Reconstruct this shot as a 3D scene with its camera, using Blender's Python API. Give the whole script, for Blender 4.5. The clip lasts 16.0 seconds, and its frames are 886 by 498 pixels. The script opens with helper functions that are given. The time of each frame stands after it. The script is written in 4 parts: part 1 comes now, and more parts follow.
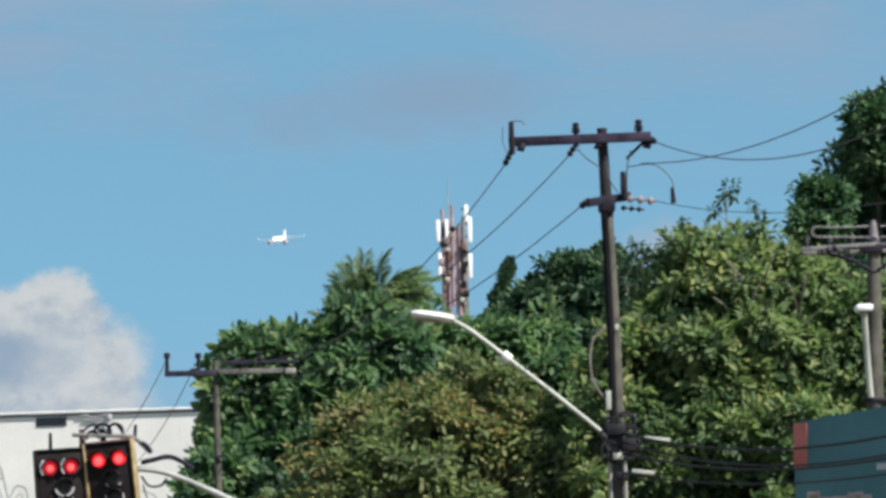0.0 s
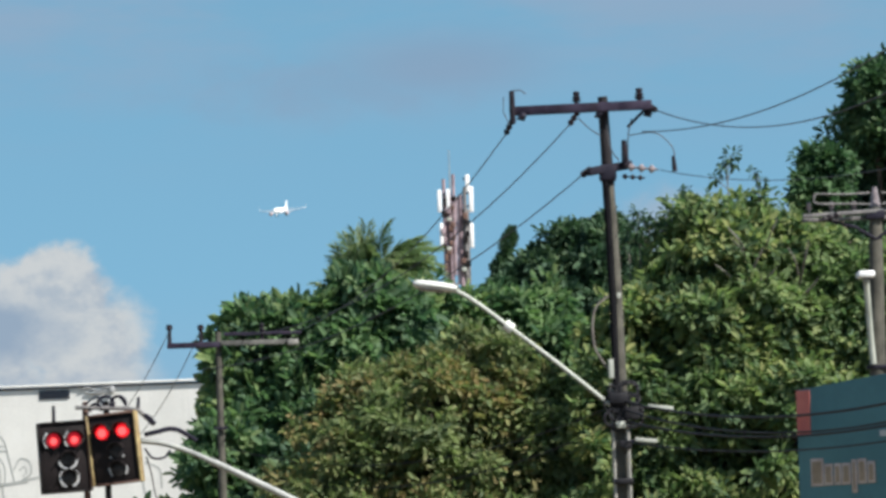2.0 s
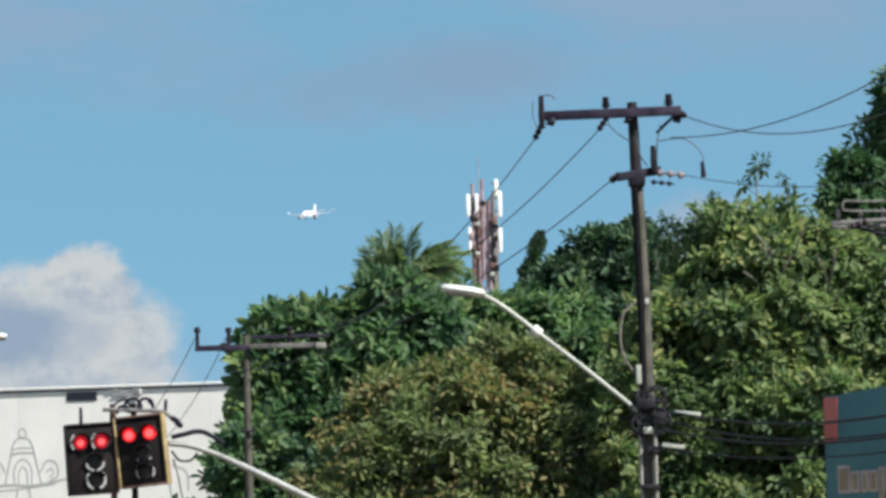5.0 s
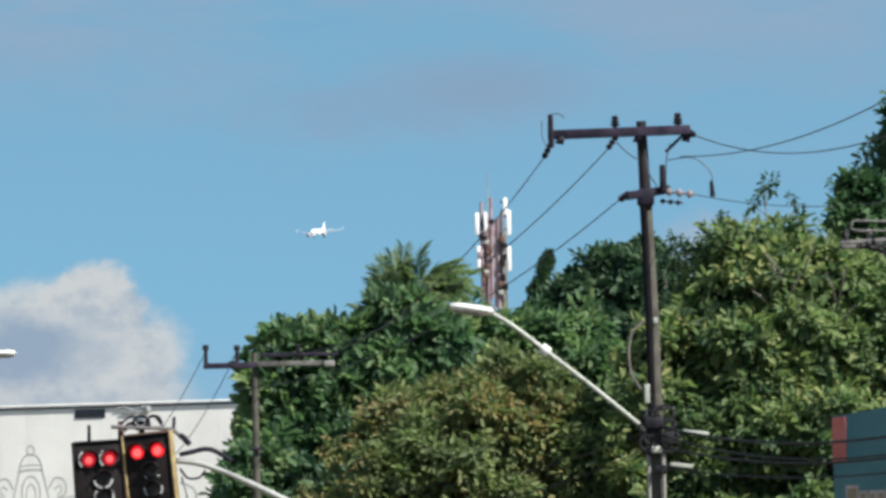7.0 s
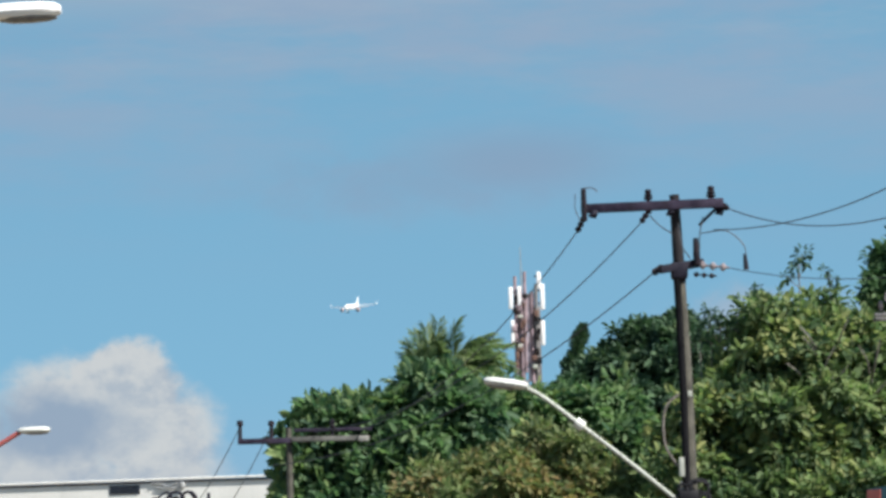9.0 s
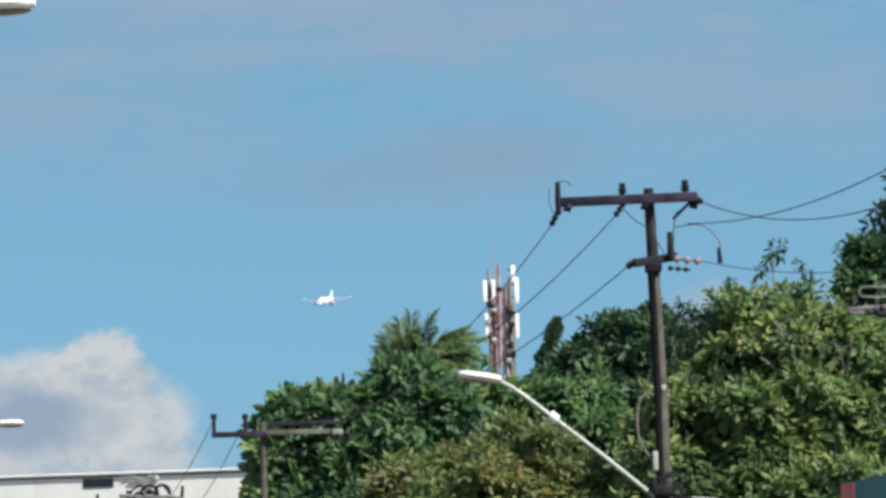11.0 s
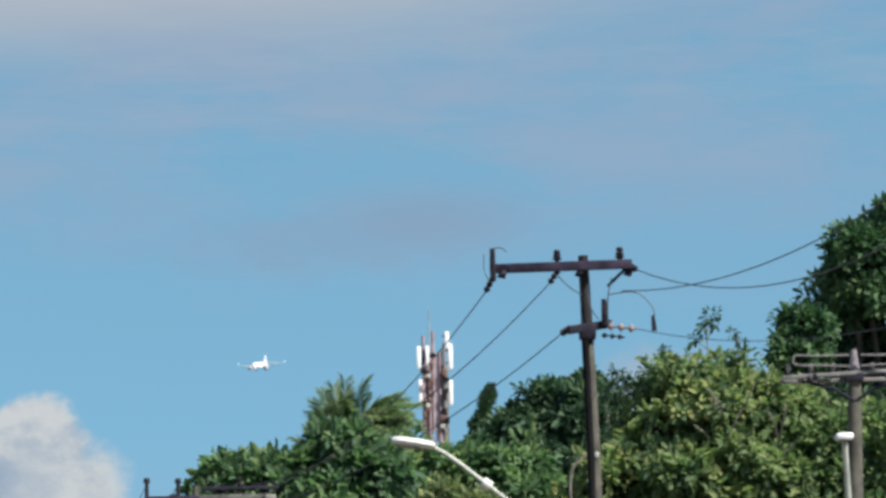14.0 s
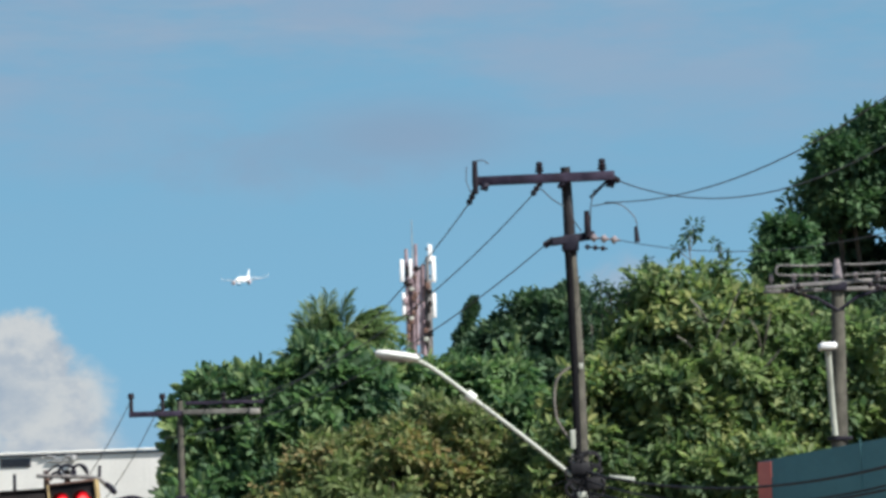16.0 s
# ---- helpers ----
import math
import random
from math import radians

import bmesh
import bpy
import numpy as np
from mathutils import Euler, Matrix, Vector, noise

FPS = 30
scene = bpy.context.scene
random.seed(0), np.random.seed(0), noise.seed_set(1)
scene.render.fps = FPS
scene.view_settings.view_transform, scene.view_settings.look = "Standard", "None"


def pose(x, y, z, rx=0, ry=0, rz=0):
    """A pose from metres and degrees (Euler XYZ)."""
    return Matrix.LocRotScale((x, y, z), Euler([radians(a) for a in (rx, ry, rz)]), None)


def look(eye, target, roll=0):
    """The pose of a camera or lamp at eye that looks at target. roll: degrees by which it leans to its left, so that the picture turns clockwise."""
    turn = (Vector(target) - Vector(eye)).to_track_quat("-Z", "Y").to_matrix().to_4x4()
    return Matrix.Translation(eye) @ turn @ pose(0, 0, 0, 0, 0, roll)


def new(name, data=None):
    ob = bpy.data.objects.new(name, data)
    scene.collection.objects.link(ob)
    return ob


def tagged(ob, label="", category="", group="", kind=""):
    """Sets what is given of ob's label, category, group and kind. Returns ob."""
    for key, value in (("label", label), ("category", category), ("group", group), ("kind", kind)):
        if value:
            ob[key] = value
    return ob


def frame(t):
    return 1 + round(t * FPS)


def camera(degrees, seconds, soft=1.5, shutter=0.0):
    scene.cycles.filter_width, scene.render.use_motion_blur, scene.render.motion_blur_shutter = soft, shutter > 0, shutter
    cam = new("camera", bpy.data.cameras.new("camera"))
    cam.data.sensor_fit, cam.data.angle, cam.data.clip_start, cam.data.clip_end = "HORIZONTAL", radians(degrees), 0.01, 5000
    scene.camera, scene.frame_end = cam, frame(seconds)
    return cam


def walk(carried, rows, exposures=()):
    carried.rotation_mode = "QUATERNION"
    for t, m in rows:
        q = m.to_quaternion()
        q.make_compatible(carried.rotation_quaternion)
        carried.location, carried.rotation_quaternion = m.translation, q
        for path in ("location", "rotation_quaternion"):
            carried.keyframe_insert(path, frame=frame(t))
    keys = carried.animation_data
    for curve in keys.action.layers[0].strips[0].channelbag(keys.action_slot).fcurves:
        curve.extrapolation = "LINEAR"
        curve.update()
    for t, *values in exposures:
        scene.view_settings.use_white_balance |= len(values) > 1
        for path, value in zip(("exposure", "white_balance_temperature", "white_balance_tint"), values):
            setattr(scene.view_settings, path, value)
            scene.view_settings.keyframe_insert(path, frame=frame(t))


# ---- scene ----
cam = camera(10.0, 16.0, soft=3.3)
EYE_HEIGHT = 1.6
# seconds, bearing, tilt and lean in degrees: the camera is held in one spot and turned
TURNS = [
    (0.0, -0.443, 4.271, -1.31),
    (0.5, -0.191, 4.487, -1.61),
    (1.0, -0.106, 4.400, -1.65),
    (1.5, -0.128, 4.138, -1.62),
    (2.0, -0.415, 3.931, -1.75),
    (2.5, -0.619, 4.012, -1.66),
    (3.0, -0.259, 3.860, -1.62),
    (3.5, -0.035, 3.836, -1.61),
    (4.0, -0.064, 3.929, -1.50),
    (6.5, -0.027, 4.052, -1.21),
    (7.0, 0.000, 4.199, -1.15),
    (7.5, 0.017, 4.419, -1.10),
    (8.0, 0.270, 4.767, -1.60),
    (8.2, 0.434, 4.949, -1.47),
    (10.3, 0.112, 5.079, -1.40),
    (10.5, 0.077, 5.014, -1.49),
    (11.0, 0.070, 4.969, -1.37),
    (11.5, -0.025, 4.865, -1.35),
    (12.0, -0.110, 4.697, -1.28),
    (12.5, -0.202, 4.892, -1.15),
    (13.0, -0.324, 4.946, -1.15),
    (13.5, -0.425, 5.349, -1.05),
    (14.0, -0.689, 5.699, -1.05),
    (14.5, -0.908, 5.664, -1.01),
    (15.0, -0.892, 5.330, -1.12),
    (15.5, -0.883, 4.956, -1.43),
    (16.0, -0.864, 4.709, -1.54),
]
walk(cam, [(t, pose(0, 0, EYE_HEIGHT, 90 + tilt, 0, bearing) @ pose(0, 0, 0, 0, 0, lean))
           for t, bearing, tilt, lean in TURNS],
     exposures=[(0.0, 0.8), (16.0, 0.8)])

# ---- light ----
SUN_ELEVATION, SUN_BEARING = 46.0, 126.0   # degrees above the horizon; clockwise from straight ahead
sun = new("sun", bpy.data.lights.new("sun", "SUN"))
sun.data.energy, sun.data.angle, sun.data.color = 5.0, radians(0.6), (1.0, 0.95, 0.86)
to_sun = Vector((math.sin(radians(SUN_BEARING)) * math.cos(radians(SUN_ELEVATION)),
                 math.cos(radians(SUN_BEARING)) * math.cos(radians(SUN_ELEVATION)), math.sin(radians(SUN_ELEVATION))))
sun.matrix_world = look((0, 0, 60), Vector((0, 0, 60)) - to_sun)


class Nodes:
    """Short forms for a node tree."""

    def __init__(self, tree):
        self.tree, self.links = tree, tree.links

    def put(self, kind):
        return self.tree.nodes.new(kind)

    def wire(self, value, socket):
        if isinstance(value, bpy.types.NodeSocket):
            self.links.new(value, socket)
        else:
            socket.default_value = value

    def math(self, op, a, b=0.0, clamp=False):
        n = self.put("ShaderNodeMath")
        n.operation, n.use_clamp = op, clamp
        self.wire(a, n.inputs[0])
        self.wire(b, n.inputs[1])
        return n.outputs[0]

    def noise(self, vector, scale, detail=4.0, rough=0.55):
        n = self.put("ShaderNodeTexNoise")
        if vector is not None:
            self.wire(vector, n.inputs["Vector"])
        n.inputs["Scale"].default_value, n.inputs["Detail"].default_value, n.inputs["Roughness"].default_value = scale, detail, rough
        return n.outputs["Fac"]

    def step(self, value, low, high, to_low=0.0, to_high=1.0):
        n = self.put("ShaderNodeMapRange")
        n.interpolation_type = "SMOOTHSTEP"
        self.wire(value, n.inputs["Value"])
        for key, v in (("From Min", low), ("From Max", high), ("To Min", to_low), ("To Max", to_high)):
            n.inputs[key].default_value = v
        return n.outputs["Result"]

    def mix(self, fac, a, b, blend="MIX"):
        n = self.put("ShaderNodeMix")
        n.data_type, n.blend_type = "RGBA", blend
        self.wire(fac, n.inputs[0])
        self.wire(a if isinstance(a, bpy.types.NodeSocket) else (*a, 1), n.inputs[6])
        self.wire(b if isinstance(b, bpy.types.NodeSocket) else (*b, 1), n.inputs[7])
        return n.outputs[2]

    def combine(self, x, y, z):
        n = self.put("ShaderNodeCombineXYZ")
        for v, s in zip((x, y, z), n.inputs):
            self.wire(v, s)
        return n.outputs[0]


def make_sky():
    world = bpy.data.worlds.new("sky")
    scene.world = world
    world.use_nodes = True
    n = Nodes(world.node_tree)
    world.node_tree.nodes.clear()
    way = n.put("ShaderNodeTexCoord").outputs["Generated"]
    split = n.put("ShaderNodeSeparateXYZ")
    n.wire(way, split.inputs[0])
    x, y, z = split.outputs
    # the clear blue of the higher sky reaches low down on this day
    sky = n.put("ShaderNodeTexSky")
    sky.sky_type, sky.sun_disc, sky.dust_density, sky.ozone_density = "NISHITA", False, 0.4, 1.6
    sky.sun_elevation, sky.sun_rotation = radians(SUN_ELEVATION), radians(SUN_BEARING)
    n.wire(n.combine(x, y, n.math("ADD", n.math("MULTIPLY", z, 0.9), SKY_LIFT)), sky.inputs["Vector"])
    blue = n.mix(1.0, sky.outputs[0], SKY_TINT, "MULTIPLY")
    # bearing and height in degrees
    bearing = n.math("MULTIPLY", n.math("ARCTAN2", x, y), 57.2958)
    height = n.math("MULTIPLY", n.math("ARCSINE", z), 57.2958)
    wide = n.combine(n.math("MULTIPLY", bearing, 0.30), n.math("MULTIPLY", height, 1.0), 0.0)
    fine = n.combine(bearing, n.math("MULTIPLY", height, 1.3), 3.0)
    veil_noise = n.noise(wide, 0.85, 8, 0.6)
    puff_noise = n.noise(fine, 1.9, 9, 0.62)

    def lobe(b, h, rb, rh, wobble, noise_out, soft):
        db = n.math("DIVIDE", n.math("SUBTRACT", bearing, b), rb)
        dh = n.math("DIVIDE", n.math("SUBTRACT", height, h), rh)
        d = n.math("SQRT", n.math("ADD", n.math("MULTIPLY", db, db), n.math("MULTIPLY", dh, dh)))
        d = n.math("ADD", d, n.math("MULTIPLY", n.math("SUBTRACT", noise_out, 0.5), wobble))
        return n.step(d, 1.0 - soft, 1.0 + soft, 1.0, 0.0)

    haze = n.step(height, 1.6, 3.8, 0.6, 0.0)
    blue = n.mix(haze, blue, HAZE)
    # high veils, thicker upwards
    veil = n.math("MULTIPLY", n.step(veil_noise, 0.34, 0.66), n.step(height, 4.4, 7.6))
    veil = n.math("MAXIMUM", veil, n.math("MULTIPLY", n.step(veil_noise, 0.30, 0.62), n.step(height, 7.2, 9.4)))
    sky_now = n.mix(n.math("MULTIPLY", veil, 0.85), blue, VEIL)
    smudge = n.math("MAXIMUM", lobe(0.45, 5.98, 1.0, 0.30, 2.4, veil_noise, 0.9), n.math("MULTIPLY", lobe(-0.6, 5.80, 1.4, 0.26, 2.8, puff_noise, 1.0), 0.7))
    sky_now = n.mix(n.math("MULTIPLY", smudge, 0.66), sky_now, SMUDGE)
    bank = lobe(3.4, 3.9, 1.3, 0.55, 1.4, puff_noise, 0.4)
    sky_now = n.mix(n.math("MULTIPLY", bank, 0.75), sky_now, BANK)
    upper = lobe(-3.4, 9.6, 7.0, 1.45, 1.0, veil_noise, 0.4)
    sky_now = n.mix(n.math("MULTIPLY", upper, 0.85), sky_now, UPPER)
    streaks = n.noise(n.combine(n.math("MULTIPLY", bearing, 0.22), n.math("MULTIPLY", height, 1.5), 7.0), 1.5, 9, 0.66)
    streaks = n.math("MULTIPLY", n.step(streaks, 0.44, 0.70), n.step(height, 5.8, 8.2))
    sky_now = n.mix(n.math("MULTIPLY", streaks, 0.38), sky_now, STREAK)
    # the cumulus low over the white building
    puff = lobe(-4.0, 3.35, 0.75, 0.72, 0.9, puff_noise, 0.16)
    for b, h, rb, rh in ((-4.75, 3.2, 0.7, 0.62), (-3.55, 2.9, 0.55, 0.75), (-3.7, 2.2, 0.75, 0.8), (-5.2, 2.4, 1.4, 0.9), (-6.3, 2.9, 1.2, 0.8)):
        puff = n.math("MAXIMUM", puff, lobe(b, h, rb, rh, 0.9, puff_noise, 0.34))
    grey = n.math("MAXIMUM", lobe(-4.85, 3.12, 0.85, 0.36, 1.6, puff_noise, 0.5), n.math("MULTIPLY", n.step(height, 2.85, 2.0), 0.7))
    curl = n.noise(fine, 3.4, 8, 0.6)
    inside = n.mix(n.step(n.math("ADD", n.math("MULTIPLY", puff_noise, 0.5), n.math("MULTIPLY", curl, 0.5)), 0.42, 0.66, 0.0, 0.6), CLOUD, CLOUD_SHADE)
    inside = n.mix(grey, inside, CLOUD_SHADE)
    sky_now = n.mix(n.math("MULTIPLY", puff, 0.92), sky_now, inside)
    back = n.put("ShaderNodeBackground")
    n.wire(sky_now, back.inputs["Color"])
    back.inputs["Strength"].default_value = SKY_STRENGTH
    n.links.new(back.outputs[0], n.put("ShaderNodeOutputWorld").inputs[0])


SKY_STRENGTH, SKY_LIFT, SKY_TINT = 0.10, 0.30, (0.87, 1.15, 0.985)
STREAK = (2.15, 2.62, 3.22)
HAZE = (1.75, 2.5, 3.35)
BANK = (2.15, 2.65, 3.25)
VEIL, SMUDGE, UPPER, CLOUD, CLOUD_SHADE = (1.72, 2.32, 3.16), (1.46, 2.03, 2.85), (2.62, 2.82, 3.12), (3.6, 3.7, 3.72), (1.78, 2.25, 2.9)
make_sky()


# ---- materials ----
def material(name, low, high, rough=0.7, metal=0.0, scale=3.0, fine=40.0, bump=0.15, stains=None, spec=0.5):
    """A surface whose colour wanders between low and high at two scales, with a fine relief."""
    m = bpy.data.materials.new(name)
    m.use_nodes = True
    n = Nodes(m.node_tree)
    b = m.node_tree.nodes["Principled BSDF"]
    co = n.put("ShaderNodeTexCoord").outputs["Object"]
    broad, grain = n.noise(co, scale, 4), n.noise(co, fine, 3)
    shade = n.math("ADD", n.math("MULTIPLY", broad, 0.65), n.math("MULTIPLY", grain, 0.35))
    colour = n.mix(n.step(shade, 0.32, 0.68), low, high)
    if stains:
        stretch = n.put("ShaderNodeMapping")
        n.wire(co, stretch.inputs[0])
        stretch.inputs["Scale"].default_value = (1.4, 1.4, 0.12)
        colour = n.mix(n.step(n.noise(stretch.outputs[0], 1.6, 5, 0.65), 0.52, 0.78, 0.0, 0.6), colour, stains)
    n.wire(colour, b.inputs["Base Color"])
    n.wire(n.step(grain, 0.3, 0.7, max(0.05, rough - 0.1), min(1.0, rough + 0.1)), b.inputs["Roughness"])
    b.inputs["Metallic"].default_value, b.inputs["Specular IOR Level"].default_value = metal, spec
    if bump:
        bp = n.put("ShaderNodeBump")
        bp.inputs["Strength"].default_value, bp.inputs["Distance"].default_value = bump, 0.02
        n.wire(grain, bp.inputs["Height"])
        n.wire(bp.outputs[0], b.inputs["Normal"])
    return m


def leaf_material(name, dark, light, odd, odd_share=0.15, glow=0.35):
    """Leaves that differ one by one and branch by branch; some light passes through them."""
    m = bpy.data.materials.new(name)
    m.use_nodes = True
    n = Nodes(m.node_tree)
    b = m.node_tree.nodes["Principled BSDF"]
    geo, co = n.put("ShaderNodeNewGeometry"), n.put("ShaderNodeTexCoord").outputs["Object"]
    each = geo.outputs["Random Per Island"]
    broad = n.noise(co, 1.5, 3)
    fac = n.math("ADD", n.math("MULTIPLY", each, 0.35), n.math("MULTIPLY", n.step(broad, 0.35, 0.65), 0.65))
    colour = n.mix(fac, dark, light)
    patch = n.step(n.noise(co, 0.55, 3), 0.62 - odd_share, 0.70)
    pick = n.step(n.math("FRACT", n.math("MULTIPLY", each, 17.3)), 0.35, 0.75)
    colour = n.mix(n.math("MULTIPLY", patch, pick), colour, odd)
    n.wire(colour, b.inputs["Base Color"])
    b.inputs["Roughness"].default_value, b.inputs["Specular IOR Level"].default_value = 0.6, 0.22
    thin = n.put("ShaderNodeBsdfTranslucent")
    n.wire(n.mix(1.0, colour, (1.0, 1.22, 0.9), "MULTIPLY"), thin.inputs[0])
    both = n.put("ShaderNodeMixShader")
    both.inputs[0].default_value = glow
    n.links.new(b.outputs[0], both.inputs[1])
    n.links.new(thin.outputs[0], both.inputs[2])
    n.links.new(both.outputs[0], m.node_tree.nodes["Material Output"].inputs[0])
    return m


def glowing(name, colour, strength):
    m = bpy.data.materials.new(name)
    m.use_nodes = True
    b = m.node_tree.nodes["Principled BSDF"]
    b.inputs["Base Color"].default_value, b.inputs["Emission Color"].default_value = (*colour, 1), (*colour, 1)
    b.inputs["Emission Strength"].default_value = strength
    return m


SOIL = material("soil", (0.10, 0.08, 0.05), (0.20, 0.16, 0.10), 0.95, scale=0.05, fine=2.0)
ASPHALT = material("asphalt", (0.035, 0.035, 0.037), (0.07, 0.07, 0.07), 0.9, scale=0.3, fine=20)
CONCRETE_DARK = material("weathered_concrete", (0.011, 0.010, 0.014), (0.036, 0.034, 0.037), 0.9, scale=2.0, stains=(0.03, 0.03, 0.035), spec=0.15)
CONCRETE_MID = material("grey_olive_concrete", (0.045, 0.044, 0.039), (0.110, 0.105, 0.090), 0.9, scale=2.5, stains=(0.04, 0.04, 0.038), spec=0.2)
CONCRETE_WORN = material("worn_grey_concrete", (0.06, 0.06, 0.058), (0.17, 0.17, 0.16), 0.9, scale=3.0, stains=(0.04, 0.04, 0.04), spec=0.2)
CONCRETE = material("concrete", (0.16, 0.16, 0.15), (0.30, 0.29, 0.27), 0.9, scale=2.0, stains=(0.07, 0.07, 0.07))
TIMBER = material("old_timber", (0.014, 0.011, 0.024), (0.050, 0.041, 0.068), 0.85, scale=4.0, stains=(0.04, 0.03, 0.03), spec=0.15)
GALVANISED = material("galvanised_steel", (0.20, 0.21, 0.21), (0.34, 0.35, 0.34), 0.55, 0.15, scale=3.0)
PAINT_GREY = material("pale_grey_paint", (0.27, 0.29, 0.26), (0.42, 0.44, 0.40), 0.55, scale=2.0)
IRON = material("dark_iron", (0.009, 0.009, 0.018), (0.024, 0.022, 0.036), 0.7, spec=0.15)
STEEL_OLD = material("old_grey_steel", (0.09, 0.09, 0.095), (0.20, 0.19, 0.19), 0.7, scale=4)
PORCELAIN = material("brown_porcelain", (0.010, 0.009, 0.014), (0.026, 0.020, 0.026), 0.45, scale=8, spec=0.15)
PORCELAIN_GREY = material("grey_porcelain", (0.12, 0.10, 0.11), (0.26, 0.22, 0.23), 0.3, scale=8)
RUBBER = material("black_cable", (0.006, 0.006, 0.009), (0.018, 0.018, 0.022), 0.6, spec=0.2)
SHADE_SIDE_BLACK = material("matt_black_shade_side", (0.003, 0.003, 0.005), (0.009, 0.009, 0.011), 0.8, spec=0.1)
WIRE = material("aluminium_wire", (0.03, 0.035, 0.045), (0.08, 0.085, 0.10), 0.6, 0.2)
WALL_WHITE = material("white_render", (0.64, 0.64, 0.63), (0.76, 0.76, 0.745), 0.85, scale=0.7, fine=15, stains=(0.56, 0.56, 0.545))
CAP = material("parapet_cap", (0.30, 0.31, 0.33), (0.48, 0.49, 0.50), 0.7, scale=1.0)
MURAL = material("mural_grey_line", (0.33, 0.35, 0.35), (0.46, 0.47, 0.46), 0.9, scale=2.0)
DARK_GLASS = material("dark_louvre", (0.01, 0.012, 0.02), (0.03, 0.035, 0.05), 0.3)
BLACK_PLASTIC = material("black_plastic", (0.007, 0.006, 0.007), (0.019, 0.015, 0.016), 0.65, spec=0.12)
YELLOW_FRAME = material("faded_yellow_paint", (0.17, 0.11, 0.05), (0.42, 0.33, 0.16), 0.7, scale=6.0, stains=(0.09, 0.05, 0.04))
LENS_OFF = material("unlit_lens", (0.014, 0.013, 0.015), (0.045, 0.042, 0.045), 0.45, scale=10, spec=0.2)
# pale colour for worn visor rims and for painted sun glints on them
VISOR_WORN_GLINT = material("worn_visor", (0.10, 0.11, 0.13), (0.50, 0.50, 0.51), 0.6, scale=14)
RED_LIT = glowing("lit_red_lens", (0.75, 0.008, 0.018), 0.5)
RED_DIM = glowing("dim_red_lens", (0.62, 0.012, 0.030), 0.28)
RED_CORE = glowing("lit_red_core", (1.0, 0.09, 0.09), 1.1)
LANDING = glowing("landing_light", (1.0, 0.96, 0.92), 2.5)
RUST = material("rusty_brown_paint", (0.07, 0.035, 0.03), (0.17, 0.10, 0.08), 0.8, scale=4)
TEAL = material("teal_sign_sheet", (0.045, 0.135, 0.160), (0.070, 0.185, 0.205), 0.6, scale=0.9, fine=12, stains=(0.04, 0.115, 0.14))
SIGN_RED = material("faded_red_sign_paint", (0.40, 0.09, 0.08), (0.52, 0.15, 0.12), 0.6, scale=2)
SIGN_BROWN = material("faded_brown_sign_paint", (0.20, 0.15, 0.10), (0.32, 0.24, 0.17), 0.6, scale=3)
SIGN_PINK = material("faded_pink_sign_edge", (0.34, 0.27, 0.25), (0.48, 0.40, 0.37), 0.6, scale=3)
ANTENNA_WHITE = material("white_antenna_shell", (0.72, 0.73, 0.76), (0.85, 0.85, 0.87), 0.4, scale=1)
MAST_RED = material("mast_red_paint", (0.18, 0.07, 0.08), (0.30, 0.13, 0.14), 0.7, scale=1)
FEEDER = material("dull_mauve_paint", (0.16, 0.11, 0.13), (0.34, 0.26, 0.29), 0.7, scale=1.5)
PAINT_MAUVE = material("faded_mauve_grey_paint", (0.30, 0.25, 0.29), (0.50, 0.44, 0.49), 0.7, scale=1.5)
MAST_WHITE = material("mast_white_paint", (0.55, 0.55, 0.57), (0.72, 0.72, 0.73), 0.6, scale=1)
LAMP_RED = material("dull_red_arm_paint", (0.25, 0.05, 0.05), (0.36, 0.10, 0.09), 0.6, scale=3)
LAMP_WHITE = material("white_lamp_shell", (0.46, 0.47, 0.46), (0.58, 0.59, 0.57), 0.5, scale=2)
LAMP_GLASS = material("lamp_refractor", (0.10, 0.10, 0.11), (0.22, 0.22, 0.23), 0.2)
PLANE_WHITE = material("white_aircraft_paint", (0.78, 0.78, 0.80), (0.84, 0.84, 0.86), 0.3, scale=0.2, fine=2)
PLANE_GREY = material("grey_wing_paint", (0.20, 0.22, 0.26), (0.30, 0.32, 0.36), 0.4, scale=0.2, fine=2)
ENGINE_PAINT = material("pale_engine_paint", (0.55, 0.42, 0.42), (0.66, 0.52, 0.52), 0.35, scale=0.2, fine=2)
BARK = material("bark", (0.035, 0.028, 0.024), (0.10, 0.082, 0.066), 0.95, scale=3, fine=25, bump=0.5)
TWIG = material("pale_twig", (0.09, 0.08, 0.075), (0.19, 0.175, 0.16), 0.9, scale=4)
LEAF_DARK = leaf_material("deep_green_leaves", (0.034, 0.078, 0.056), (0.145, 0.238, 0.112), (0.23, 0.30, 0.125), 0.22, 0.45)
LEAF_PALM = leaf_material("palm_leaves", (0.085, 0.135, 0.062), (0.21, 0.28, 0.13), (0.31, 0.34, 0.18), 0.24, 0.45)
LEAF_DRY = leaf_material("dry_palm_leaves", (0.16, 0.17, 0.14), (0.34, 0.35, 0.29), (0.40, 0.36, 0.27), 0.2, 0.35)
LEAF_BROWN = leaf_material("reddish_green_leaves", (0.088, 0.122, 0.066), (0.208, 0.262, 0.106), (0.255, 0.19, 0.088), 0.26, 0.42)
LEAF_YELLOW = leaf_material("yellow_green_leaves", (0.046, 0.092, 0.058), (0.200, 0.275, 0.110), (0.310, 0.325, 0.130), 0.26, 0.44)
